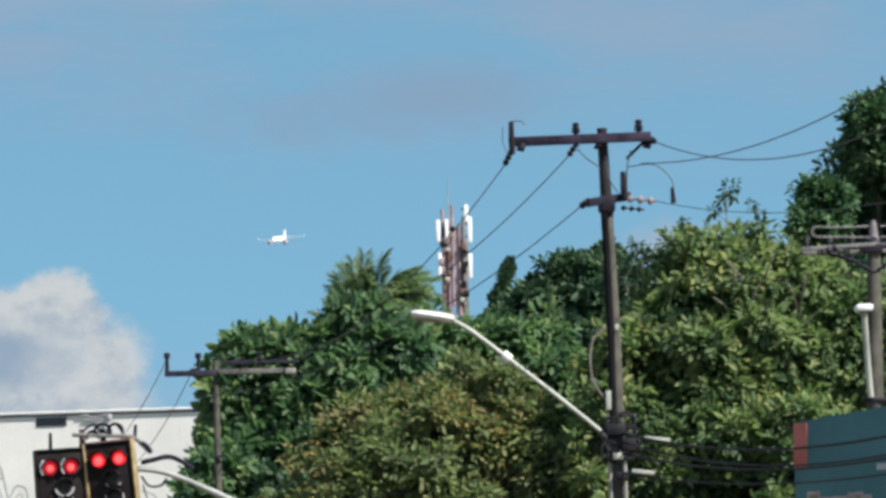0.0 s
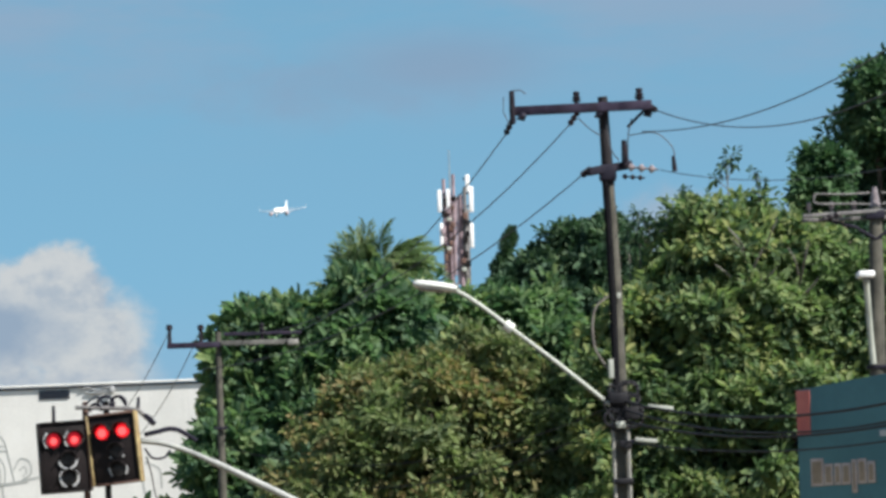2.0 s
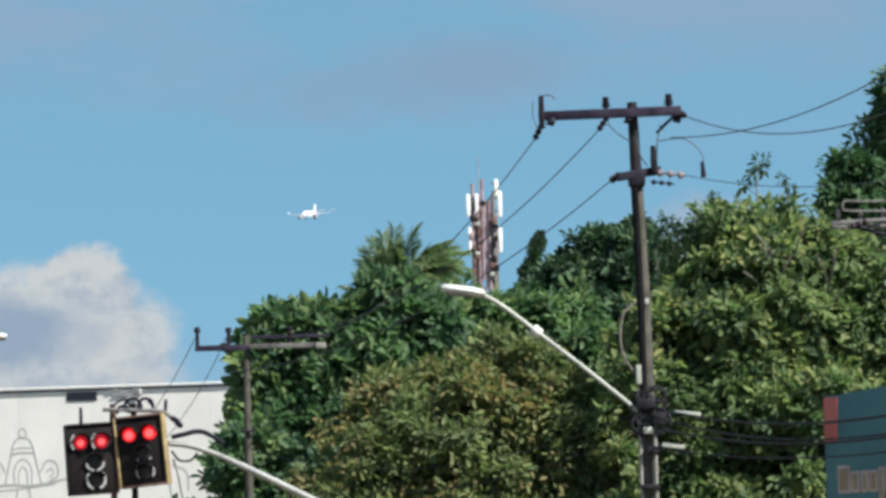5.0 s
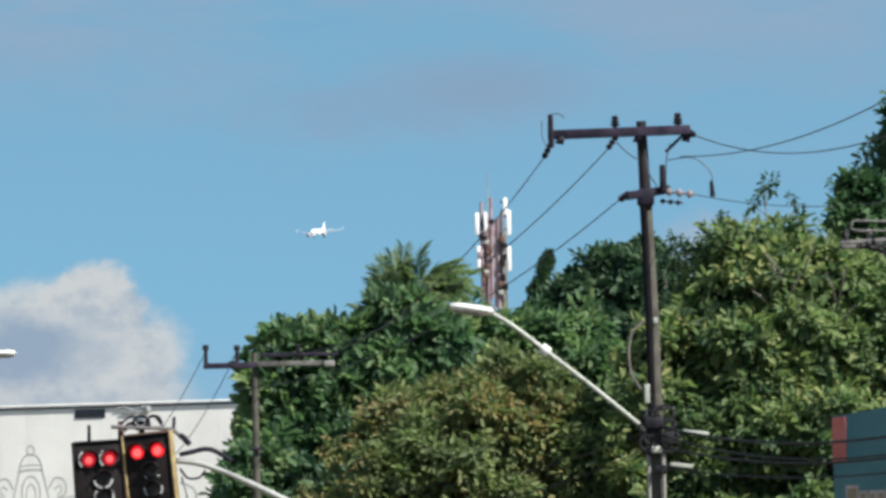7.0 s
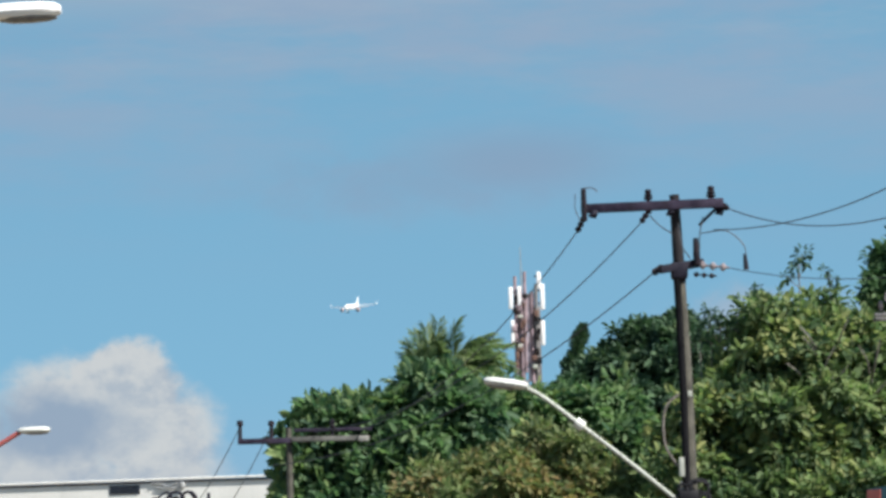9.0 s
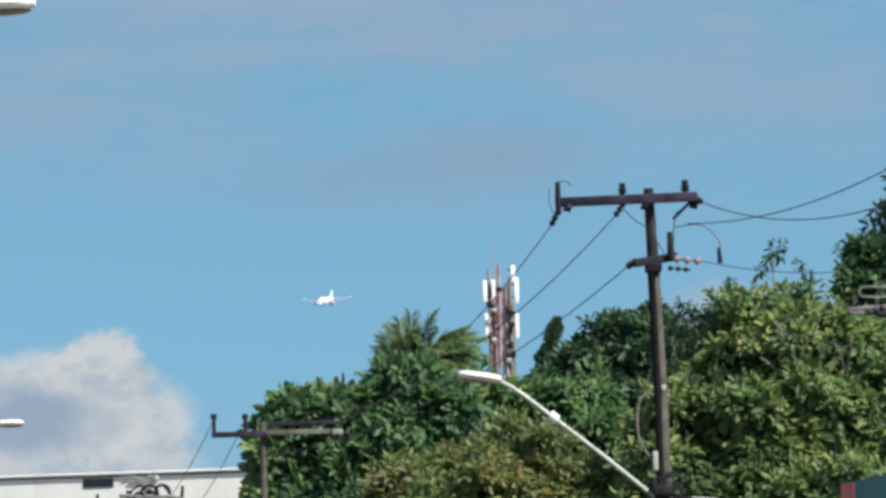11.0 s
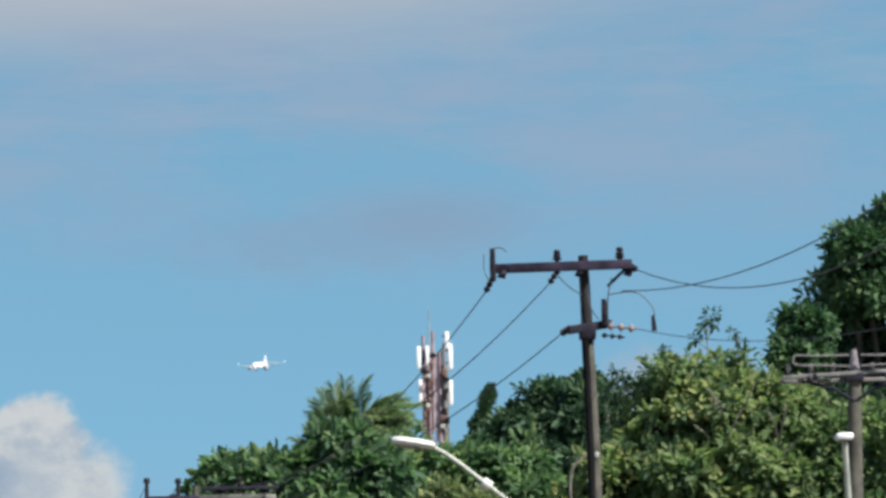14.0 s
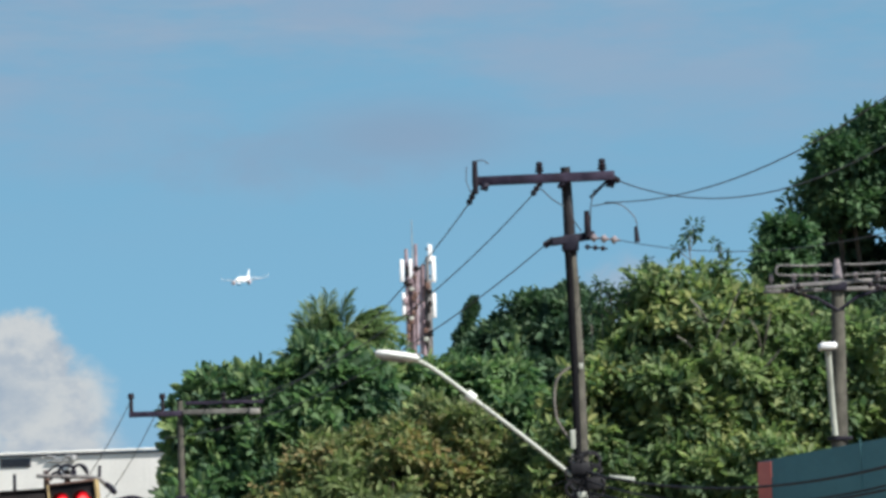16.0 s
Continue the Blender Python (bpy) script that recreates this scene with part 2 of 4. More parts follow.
LEAF_MID = leaf_material("mid_green_leaves", (0.040, 0.092, 0.056), (0.155, 0.245, 0.098), (0.23, 0.28, 0.105), 0.16, 0.4)
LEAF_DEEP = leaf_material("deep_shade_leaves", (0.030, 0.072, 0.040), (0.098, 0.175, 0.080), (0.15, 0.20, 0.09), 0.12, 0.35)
# naturally dark leaves, and leaves with shade put into their colour
LEAF_SHADE = leaf_material("dark_and_shaded_leaves", (0.026, 0.058, 0.042), (0.074, 0.132, 0.070), (0.1, 0.145, 0.066), 0.08, 0.3)


# ---- shapes ----
def add_box(bm, centre, size, turn=None, bevel=0.0):
    made = bmesh.ops.create_cube(bm, size=1.0)["verts"]
    m = Matrix.Translation(centre) @ (turn.to_4x4() if turn is not None else Matrix()) @ Matrix.Diagonal((*size, 1))
    bmesh.ops.transform(bm, matrix=m, verts=made)
    if bevel:
        edges = list({e for v in made for e in v.link_edges})
        bmesh.ops.bevel(bm, geom=edges, offset=bevel, segments=2, affect="EDGES", profile=0.5)


def add_sweep(bm, points, radii, sides=8, closed_ends=True, squash=1.0):
    """A tube along points whose radius goes over radii."""
    pts = [Vector(p) for p in points]
    if not hasattr(radii, "__len__"):
        radii = [radii] * len(pts)
    rings, side = [], None
    for i, p in enumerate(pts):
        way = (pts[min(i + 1, len(pts) - 1)] - pts[max(i - 1, 0)]).normalized()
        if side is None:
            side = way.cross(Vector((0, 0, 1)) if abs(way.z) < 0.9 else Vector((0, 1, 0))).normalized()
        else:
            side = (side - way * side.dot(way)).normalized()
        up = way.cross(side)
        rings.append([bm.verts.new(p + radii[i] * (math.cos(a) * side + squash * math.sin(a) * up))
                      for a in (2 * math.pi * k / sides for k in range(sides))])
    for a, b in zip(rings, rings[1:]):
        for k in range(sides):
            bm.faces.new((a[k], a[(k + 1) % sides], b[(k + 1) % sides], b[k]))
    if closed_ends:
        bm.faces.new(rings[0])
        bm.faces.new(rings[-1][::-1])


def sag(a, b, drop, steps=24):
    a, b = Vector(a), Vector(b)
    return [a.lerp(b, i / steps) - Vector((0, 0, drop * 4 * (i / steps) * (1 - i / steps))) for i in range(steps + 1)]


def bend(points, steps=8):
    """A smooth line through the points."""
    p = [Vector(q) for q in points]
    p = [2 * p[0] - p[1]] + p + [2 * p[-1] - p[-2]]
    out = []
    for i in range(1, len(p) - 2):
        for k in range(steps):
            t = k / steps
            out.append(0.5 * ((2 * p[i]) + (p[i + 1] - p[i - 1]) * t + (2 * p[i - 1] - 5 * p[i] + 4 * p[i + 1] - p[i + 2]) * t * t
                              + (3 * p[i] - p[i - 1] - 3 * p[i + 1] + p[i + 2]) * t ** 3))
    return out + [p[-2]]


def part(name, bm, mat, parent=None, label="", smooth=True, at=None):
    """Links a bmesh as one mesh object under a thing or a part; its origin stays at its thing's base."""
    me = bpy.data.meshes.new(name)
    bmesh.ops.recalc_face_normals(bm, faces=bm.faces)
    bm.to_mesh(me)
    bm.free()
    me.materials.append(mat)
    if smooth:
        me.shade_smooth()
        me.set_sharp_from_angle(angle=radians(35))
    ob = new(name, me)
    if parent is not None:
        ob.parent = parent
    if at is not None:
        ob.location = at
    if label:
        tagged(ob, label)
    return ob


def box_part(name, centre, size, mat, parent, label="", bevel=0.0, turn=None):
    bm = bmesh.new()
    add_box(bm, centre, size, turn, bevel)
    return part(name, bm, mat, parent, label)


def tube_part(name, points, radii, mat, parent, label="", sides=10, squash=1.0):
    bm = bmesh.new()
    add_sweep(bm, points, radii, sides, squash=squash)
    return part(name, bm, mat, parent, label)


def thing(name, at, label, category, group="", kind=""):
    ob = new(name)
    ob.location = at
    ob.empty_display_size = 0.2
    return tagged(ob, label, category, group, kind)


# ---- ground ----
bm = bmesh.new()
bmesh.ops.create_grid(bm, x_segments=40, y_segments=40, size=4800)
ground = tagged(part("ground", bm, SOIL), "dry brown earth reaching to the horizon", "ground", kind="structure")
bm = bmesh.new()
add_box(bm, (0, 35, 0.01), (400, 16, 0.06))
road = tagged(part("road", bm, ASPHALT), "grey asphalt road with worn surface", "road", kind="structure")


# ---- poles and wires ----
def insulator(name, parent, base, height=0.30, mat=PORCELAIN, radius=0.07):
    """A pin insulator: a steel pin with skirts of porcelain."""
    x, y, z = base
    prof = [(0.45, 0.0), (0.45, 0.22), (0.9, 0.28), (1.0, 0.38), (0.55, 0.45), (0.85, 0.52), (0.9, 0.60), (0.5, 0.68), (0.72, 0.78), (0.70, 0.92), (0.35, 1.0)]
    bm = bmesh.new()
    add_sweep(bm, [(x, y, z + h * height) for _, h in prof], [max(0.014, r * radius) for r, _ in prof], 10)
    return part(name, bm, mat, parent)


def strain_insulator(parent, a, b, mat=PORCELAIN, radius=0.06, discs=3):
    """A string of discs between a and b."""
    a, b = Vector(a), Vector(b)
    pts, rad = [], []
    for i in range(discs):
        for f, r in ((0.05, 0.25), (0.3, 1.0), (0.5, 0.9), (0.7, 0.3)):
            pts.append(a.lerp(b, (i + f) / discs))
            rad.append(r * radius)
    bm = bmesh.new()
    add_sweep(bm, [a] + pts + [b], [0.015] + rad + [0.015], 8)
    return part("strain_insulator", bm, mat, parent)


main_pole = thing("utility_pole", (3.73, 90, 0), "weathered dark concrete utility pole with timber crossarm and tangled cables", "utility pole", "utility poles")
# local coordinates: x to the right, z up from the foot; the shaft leans slightly
tube_part("shaft", [(0, 0, -0.3), (0.0, 0, 4.0), (-0.03, 0, 7.0), (-0.095, 0, 8.9)], [0.165, 0.142, 0.118, 0.104], CONCRETE_MID, main_pole, "tapering grey concrete shaft", 14)
tube_part("shaft_head", [(-0.09, 0, 8.82), (-0.12, 0, 9.6), (-0.15, 0, 10.42)], [0.108, 0.096, 0.088], CONCRETE_DARK, main_pole, "dark weathered top of the shaft", 14)
# black tube added to deepen the shade on the shaft's left side
tube_part("shade_side_tube", bend([(-0.15, -0.13, 8.98), (-0.12, -0.14, 8.0), (-0.09, -0.16, 6.6), (-0.08, -0.18, 5.2)]), 0.066, SHADE_SIDE_BLACK, main_pole, "black tube added along the shaft's shaded left side", 10)
lean_turn = Euler((0, radians(-0.4), radians(-7))).to_matrix()
arm = box_part("crossarm", (-0.53, -0.13, 10.22), (2.50, 0.13, 0.165), TIMBER, main_pole, "grey-brown timber crossarm", 0.012, lean_turn)
bm = bmesh.new()
add_box(bm, (-0.15, -0.02, 10.22), (0.30, 0.24, 0.06), lean_turn, 0.01)
add_box(bm, (-0.15, -0.205, 10.22), (0.05, 0.02, 0.20), None, 0.005)
part("crossarm_clamp", bm, IRON, main_pole)
for bx in (-1.60, -0.22, 0.65):
    bm = bmesh.new()
    add_sweep(bm, [(bx + 0.02, -0.14, 10.17), (bx + 0.0, -0.14, 10.08), (bx + 0.06, -0.14, 10.06)], [0.05, 0.105, 0.05], 8)
    part("bolt_plate", bm, IRON, main_pole)
tube_part("arm_brace", [(0.60, -0.14, 10.16), (0.45, -0.12, 10.02), (0.28, -0.05, 9.86)], 0.028, IRON, main_pole)
insulator("pin_insulator", main_pole, (-0.62, -0.13, 10.27), 0.25, PORCELAIN, 0.085)
insulator("pin_insulator", main_pole, (0.50, -0.13, 10.28), 0.27, PORCELAIN, 0.09)
# the end post with its surge arrester at the outer end
tube_part("surge_arrester", [(-1.76, -0.14, 9.98), (-1.77, -0.14, 10.2), (-1.77, -0.14, 10.56)], [0.05, 0.055, 0.045], PORCELAIN, main_pole, "dark surge arrester")
tube_part("arrester_lead", bend([(-1.77, -0.14, 10.56), (-1.62, -0.14, 10.57), (-1.52, -0.14, 10.50)]), 0.010, WIRE, main_pole)
tube_part("arrester_tail", [(-1.92, -0.14, 10.46), (-1.93, -0.14, 10.2), (-1.84, -0.14, 9.96)], 0.008, WIRE, main_pole)
strain_insulator(main_pole, (-1.77, -0.1, 10.04), (-1.90, 0.35, 9.82))
strain_insulator(main_pole, (-0.60, -0.05, 10.16), (-0.75, 0.35, 9.96))
strain_insulator(main_pole, (0.70, -0.15, 10.20), (0.78, -0.35, 10.12))
# lower bracket with fuse cut-outs
bm = bmesh.new()
add_box(bm, (-0.06, -0.12, 9.13), (0.84, 0.14, 0.15), Euler((0, radians(-9), radians(20))).to_matrix(), 0.02)
add_box(bm, (-0.10, -0.04, 9.05), (0.30, 0.36, 0.30), None, 0.05)
part("bracket", bm, IRON, main_pole, "dark iron bracket")
tube_part("bracket_post", [(0.22, -0.15, 9.15), (0.21, -0.15, 9.36), (0.20, -0.15, 9.62)], [0.07, 0.06, 0.045], PORCELAIN, main_pole)
strain_insulator(main_pole, (-0.40, -0.1, 9.12), (-0.56, 0.2, 9.04), PORCELAIN, 0.07)
strain_insulator(main_pole, (0.25, -0.15, 9.14), (0.78, -0.35, 9.06), PORCELAIN_GREY, 0.075, 3)
strain_insulator(main_pole, (0.15, -0.1, 8.98), (0.55, -0.3, 8.92), PORCELAIN, 0.05, 3)
for pts in ([(0.35, -0.15, 10.0), (0.28, -0.2, 9.7), (0.26, -0.15, 9.3)], [(-0.6, -0.1, 10.05), (-0.42, -0.2, 9.85), (-0.2, -0.2, 9.7)],
            [(0.3, -0.2, 9.7), (0.75, -0.3, 9.72), (1.05, -0.35, 9.45), (1.08, -0.35, 9.15)], [(-0.1, -0.2, 9.9), (-0.05, -0.2, 9.5), (0.1, -0.2, 9.25)]):
    tube_part("jumper_wire", bend(pts), 0.011, WIRE, main_pole, sides=6)
tube_part("cut_out", [(1.06, -0.35, 9.30), (1.08, -0.35, 9.02)], [0.03, 0.05], PORCELAIN, main_pole)
# conduit, clamps, splice boxes and coils half-way up
tube_part("conduit", bend([(-0.17, -0.16, 5.3), (-0.16, -0.18, 4.0), (-0.14, -0.19, 2.0), (-0.14, -0.2, 0.0)]), 0.034, CONCRETE, main_pole, "pale conduit")
tube_part("conduit", bend([(0.10, -0.20, 4.6), (0.11, -0.21, 2.0), (0.11, -0.22, 0.0)]), 0.036, CONCRETE, main_pole)
tube_part("drooping_cable", bend([(-0.10, -0.16, 6.9), (-0.42, -0.18, 6.6), (-0.45, -0.18, 6.0), (-0.25, -0.18, 5.6), (-0.13, -0.17, 5.5)]), 0.022, TWIG, main_pole)
box_part("small_box", (-0.16, -0.20, 5.55), (0.09, 0.10, 0.34), PAINT_GREY, main_pole, "", 0.01)
box_part("tag_plate", (0.02, -0.17, 6.85), (0.07, 0.02, 0.10), PAINT_GREY, main_pole, "", 0.004)
rng = random.Random(5)
for k in range(16):
    cx, cz, rr = rng.uniform(-0.18, 0.26), rng.uniform(4.35, 5.2), rng.uniform(0.08, 0.20)
    ring = [(cx + rr * math.cos(a), -0.22 - 0.05 * rng.random(), cz + rr * 0.8 * math.sin(a)) for a in np.linspace(0, 2 * math.pi, 15)]
    tube_part("cable_coil", ring, rng.uniform(0.018, 0.034), RUBBER, main_pole, sides=6)
for cx, cz, sx, sz, mm in ((-0.05, 5.02, 0.34, 0.20, RUBBER), (0.18, 4.75, 0.26, 0.22, RUBBER), (-0.02, 4.55, 0.18, 0.12, PAINT_GREY), (0.05, 4.20, 0.22, 0.14, RUBBER), (0.0, 3.55, 0.34, 0.10, RUBBER)):
    box_part("splice_box", (cx, -0.24, cz), (sx, 0.16, sz), mm, main_pole, "", 0.03)
for cz, dx, lean in ((4.84, 0.69, 7), (4.265, 0.42, 7)):
    box_part("cable_spreader", (dx, -0.22, cz), (0.46 if dx > 0.6 else 0.40, 0.06, 0.07), PAINT_GREY, main_pole, "pale grey spreader bar", 0.012, Euler((0, radians(lean), 0)).to_matrix())
    tube_part("spreader_stem", [(0.05, -0.2, cz), (dx, -0.22, cz)], 0.02, IRON, main_pole)

# street lamp carried by the pole
lamp = thing("street_lamp", (3.50, 89.75, 4.95), "pale grey street lamp on a long arm clamped to a pole", "street lamp", "street lamps")
tube_part("arm", bend([(0.10, 0.05, -0.10), (-0.8, 0, 0.66), (-1.72, 0, 1.40), (-2.25, 0, 1.82), (-2.55, 0, 2.02), (-2.75, 0, 2.10)]), 0.039, PAINT_GREY, lamp, "painted steel arm", 12)
tube_part("collar", [(-1.66, 0, 1.35), (-1.79, 0, 1.455)], 0.095, LAMP_WHITE, lamp, "", 12)


def lamp_head(parent, root, tip, width=0.16, shell=PAINT_GREY):
    """A drawn-out luminaire: a domed shell with a shallow glass below."""
    root, tip = Vector(root), Vector(tip)
    fs = (0.0, 0.08, 0.25, 0.5, 0.75, 0.92, 1.0)
    ws = (0.45, 0.80, 0.95, 1.0, 0.97, 0.80, 0.42)
    bm = bmesh.new()
    add_sweep(bm, [root.lerp(tip, f) for f in fs], [width * w for w in ws], 14, squash=0.52)
    head = part("head", bm, shell, parent, "pale domed lamp head")
    bm = bmesh.new()
    low = Vector((0, 0, -width * 0.38))
    add_sweep(bm, [root.lerp(tip, f) + low for f in (0.25, 0.4, 0.65, 0.85, 0.95)], [width * w for w in (0.4, 0.72, 0.78, 0.62, 0.3)], 12, squash=0.35)
    part("glass", bm, LAMP_GLASS, head)


lamp_head(lamp, (-2.62, 0, 2.10), (-3.40, 0, 2.22), 0.175, LAMP_WHITE)

# the pole beside the white building
pole_b = thing("utility_pole", (-4.14, 110, 0), "slim grey concrete utility pole with a crossarm beside the trees", "utility pole", "utility poles")
tube_part("shaft", [(0, 0, -0.3), (0, 0, 4), (-0.01, 0, 7.5)], [0.13, 0.09, 0.065], CONCRETE_MID, pole_b, "", 12)
box_part("crossarm", (-0.54, -0.12, 7.22), (1.15, 0.11, 0.12), TIMBER, pole_b, "dark timber crossarm", 0.01)
box_part("crossarm", (0.85, -0.14, 7.24), (1.60, 0.11, 0.11), CONCRETE_WORN, pole_b, "grey concrete crossarm", 0.01)
box_part("crossarm", (0.95, 0.12, 7.45), (1.7, 0.10, 0.07), TIMBER, pole_b, "", 0.01)
for bx, hh in ((-1.06, 0.42), (-0.38, 0.40)):
    tube_part("post_insulator", [(bx, -0.12, 7.26), (bx, -0.12, 7.30), (bx, -0.12, 7.26 + hh - 0.12), (bx, -0.12, 7.26 + hh - 0.1), (bx, -0.12, 7.26 + hh)], [0.055, 0.045, 0.04, 0.075, 0.06], PORCELAIN, pole_b, "dark post insulator")
insulator("pin_insulator", pole_b, (0.95, -0.14, 7.3), 0.36, PORCELAIN, 0.075)
box_part("end_box", (1.62, -0.2, 7.22), (0.24, 0.16, 0.13), CONCRETE, pole_b, "pale box at the arm's end", 0.03)
box_part("clamp", (0, -0.02, 7.24), (0.28, 0.30, 0.07), IRON, pole_b, "", 0.01)
box_part("clamp", (0.0, -0.13, 5.4), (0.30, 0.06, 0.06), IRON, pole_b, "", 0.01)

# the pole on the other side of the road, with a lamp of its own
pole_c = thing("utility_pole", (8.30, 90, 0), "dark concrete utility pole with a wide metal crossarm and wire frames", "utility pole", "utility poles")
tube_part("shaft", [(0, 0, -0.3), (0.02, 0, 5), (0.08, 0, 8.30)], [0.19, 0.155, 0.115], CONCRETE_MID, pole_c, "", 12)
tube_part("shaft_top", [(0.08, 0, 8.28), (0.08, 0, 8.55), (0.08, 0, 8.66)], [0.10, 0.06, 0.045], PORCELAIN_GREY, pole_c)
for y0, tilt, zz in ((-0.15, -3.0, 8.22), (0.12, -1.0, 8.12)):
    box_part("crossarm", (0.0, y0, zz), (2.50, 0.08, 0.07), STEEL_OLD, pole_c, "grey metal crossarm", 0.015, Euler((0, radians(tilt), radians(6))).to_matrix())
for sx in (-1, 1):
    loop = bend([(sx * 0.10 + 0.08, -0.2, 8.34), (sx * 0.5, -0.22, 8.36), (sx * 0.98, -0.22, 8.38), (sx * 1.02, -0.22, 8.50), (sx * 0.95, -0.22, 8.545), (sx * 0.5, -0.22, 8.53), (sx * 0.10 + 0.08, -0.2, 8.54)], 5)
    tube_part("wire_frame", loop, 0.020, STEEL_OLD, pole_c, sides=6)
    tube_part("arm_strut", [(sx * 0.85, -0.1, 8.10), (sx * 0.35 + 0.05, -0.1, 7.95), (0.07, -0.1, 7.72)], 0.03, IRON, pole_c)
    for bx in (0.35, 0.75, 1.15):
        insulator("pin_insulator", pole_c, (sx * bx + 0.04, -0.14, 8.24), 0.17, PORCELAIN_GREY, 0.05)
    strain_insulator(pole_c, (sx * 0.6, -0.2, 8.18), (sx * 0.95, -0.5, 8.05), PORCELAIN, 0.06)
box_part("clamp", (0.06, -0.02, 8.16), (0.34, 0.32, 0.16), IRON, pole_c, "", 0.02)
box_part("clamp", (0.03, -0.02, 5.45), (0.42, 0.30, 0.06), IRON, pole_c, "", 0.01)
lamp_c = thing("street_lamp", (8.18, 89.75, 5.75), "small white street lamp on a short arm fixed to a pole", "street lamp", "street lamps")
tube_part("arm", bend([(0.05, 0.05, -0.25), (0.0, -0.05, 0.4), (-0.06, -0.3, 1.22)]), 0.055, PAINT_GREY, lamp_c, "white arm", 10)
bm = bmesh.new()
add_box(bm, (-0.09, -0.55, 1.30), (0.30, 0.55, 0.12), None, 0.04)
head_c = part("head", bm, ANTENNA_WHITE, lamp_c, "white lamp head seen end on")
box_part("glass", (-0.09, -0.58, 1.228), (0.20, 0.36, 0.03), LAMP_GLASS, head_c, "", 0.008)


def wire(a, b, drop, radius=0.011, mat=WIRE, label="thin overhead power line with a slack curve"):
    bm = bmesh.new()
    add_sweep(bm, sag(a, b, drop, 32), radius, 6)
    return tagged(part("overhead_wire", bm, mat), label, "power line", "overhead wires")


wire((1.83, 90.3, 9.82), (-2.6, 110, 7.40), 0.55)
wire((2.98, 90.3, 9.96), (-3.6, 110, 7.40), 0.80)
wire((3.17, 90.2, 9.04), (-4.5, 110, 6.70), 0.70)
wire((-5.17, 110, 7.62), (-9.2, 137, 5.6), 0.5)
wire((-4.49, 110, 7.62), (-8.2, 137, 5.6), 0.5)
wire((4.25, 89.6, 9.74), (9.62, 66, 11.2), 0.96)
wire((4.51, 89.65, 10.12), (9.62, 66, 10.5), 1.32)
wire((4.51, 89.65, 9.06), (9.6, 66, 8.0), 0.6, 0.008)
for z0, z1, drop, r in ((4.95, 5.0, 0.70, 0.024), (4.80, 4.8, 0.80, 0.018), (4.60, 4.6, 0.65, 0.022), (4.25, 4.2, 0.50, 0.016)):
    wire((3.8, 89.7, z0), (9.55, 66, z1), drop, r, RUBBER, "black telephone cable sagging between the poles")
# the next pole towards the viewer, which carries the far ends
pole_d = thing("utility_pole", (9.62, 66, 0), "tall dark concrete utility pole with a timber crossarm", "utility pole", "utility poles")
tube_part("shaft", [(0, 0, -0.3), (0, 0, 6), (0, 0, 11.7)], [0.18, 0.14, 0.10], CONCRETE_DARK, pole_d, "", 12)
box_part("crossarm", (0, 0.14, 8.82), (1.2, 0.12, 0.14), TIMBER, pole_d, "", 0.012)
box_part("clamp", (0, 0.02, 8.82), (0.30, 0.28, 0.06), IRON, pole_d, "", 0.01)
for z0, x1, z1, drop, r in ((4.9, -4.1, 5.0, 0.7, 0.009), (4.6, -4.1, 4.6, 0.8, 0.009)):
    wire((3.6, 89.8, z0), (x1, 109.8, z1), drop, r, RUBBER, "black telephone cable sagging between the poles")

# lamps at the edge of the road
lamp_l = thing("street_lamp", (-10.6, 98, 0), "street lamp with a pale head on a dull red arm", "street lamp", "street lamps")
tube_part("post", [(0, 0, -0.2), (0, 0, 3.5), (0, 0, 6.0)], [0.09, 0.075, 0.06], LAMP_RED, lamp_l, "", 12)
tube_part("arm", bend([(0, 0, 5.9), (0.5, 0, 6.25), (1.2, 0, 6.62), (1.72, 0, 6.92)]), 0.05, LAMP_RED, lamp_l, "dull red arm", 10)
lamp_head(lamp_l, (1.66, 0, 6.93), (2.28, 0, 6.94), 0.14, LAMP_WHITE)
lamp_t = thing("street_lamp", (-7.6, 55, 0), "tall street lamp with a white head", "street lamp", "street lamps")
tube_part("post", [(0, 0, -0.2), (0, 0, 5), (0, 0, 8.7)], [0.11, 0.085, 0.06], GALVANISED, lamp_t, "", 12)
tube_part("arm", bend([(0, 0, 8.6), (0.4, 0, 9.0), (1.2, 0, 9.16), (2.35, 0, 9.2)]), 0.04, GALVANISED, lamp_t, "", 10)
lamp_head(lamp_t, (2.25, 0, 9.17), (3.13, 0, 9.20), 0.2, ANTENNA_WHITE)


# ---- traffic light ----
signal = thing("traffic_light", (-1.2, 80, 0), "twin traffic light showing red on a curved grey mast arm", "traffic light")
tube_part("mast_arm", bend([(0.9, 0, -0.2), (0.88, 0, 1.4), (0.5, 0, 2.55), (-0.5, 0, 3.10), (-1.91, 0, 3.82), (-2.55, 0, 4.10), (-3.05, 0, 4.20), (-3.95, 0, 4.22)]), [0.075] * 17 + [0.055] * 16 + [0.044] * 24, GALVANISED, signal, "curved grey mast arm", 12)
tube_part("top_bar", bend([(-4.1, -0.05, 4.76), (-3.6, -0.05, 4.74), (-3.15, -0.05, 4.70), (-2.98, -0.05, 4.56)]), 0.035, STEEL_OLD, signal)
for bx in (-3.95, -3.62):
    tube_part("hanger", [(bx, 0.05, 4.85), (bx, 0.08, 4.6), (bx, 0.08, 2.2)], [0.045, 0.05, 0.05], RUST if bx < -3.8 else BLACK_PLASTIC, signal, "dark upright")
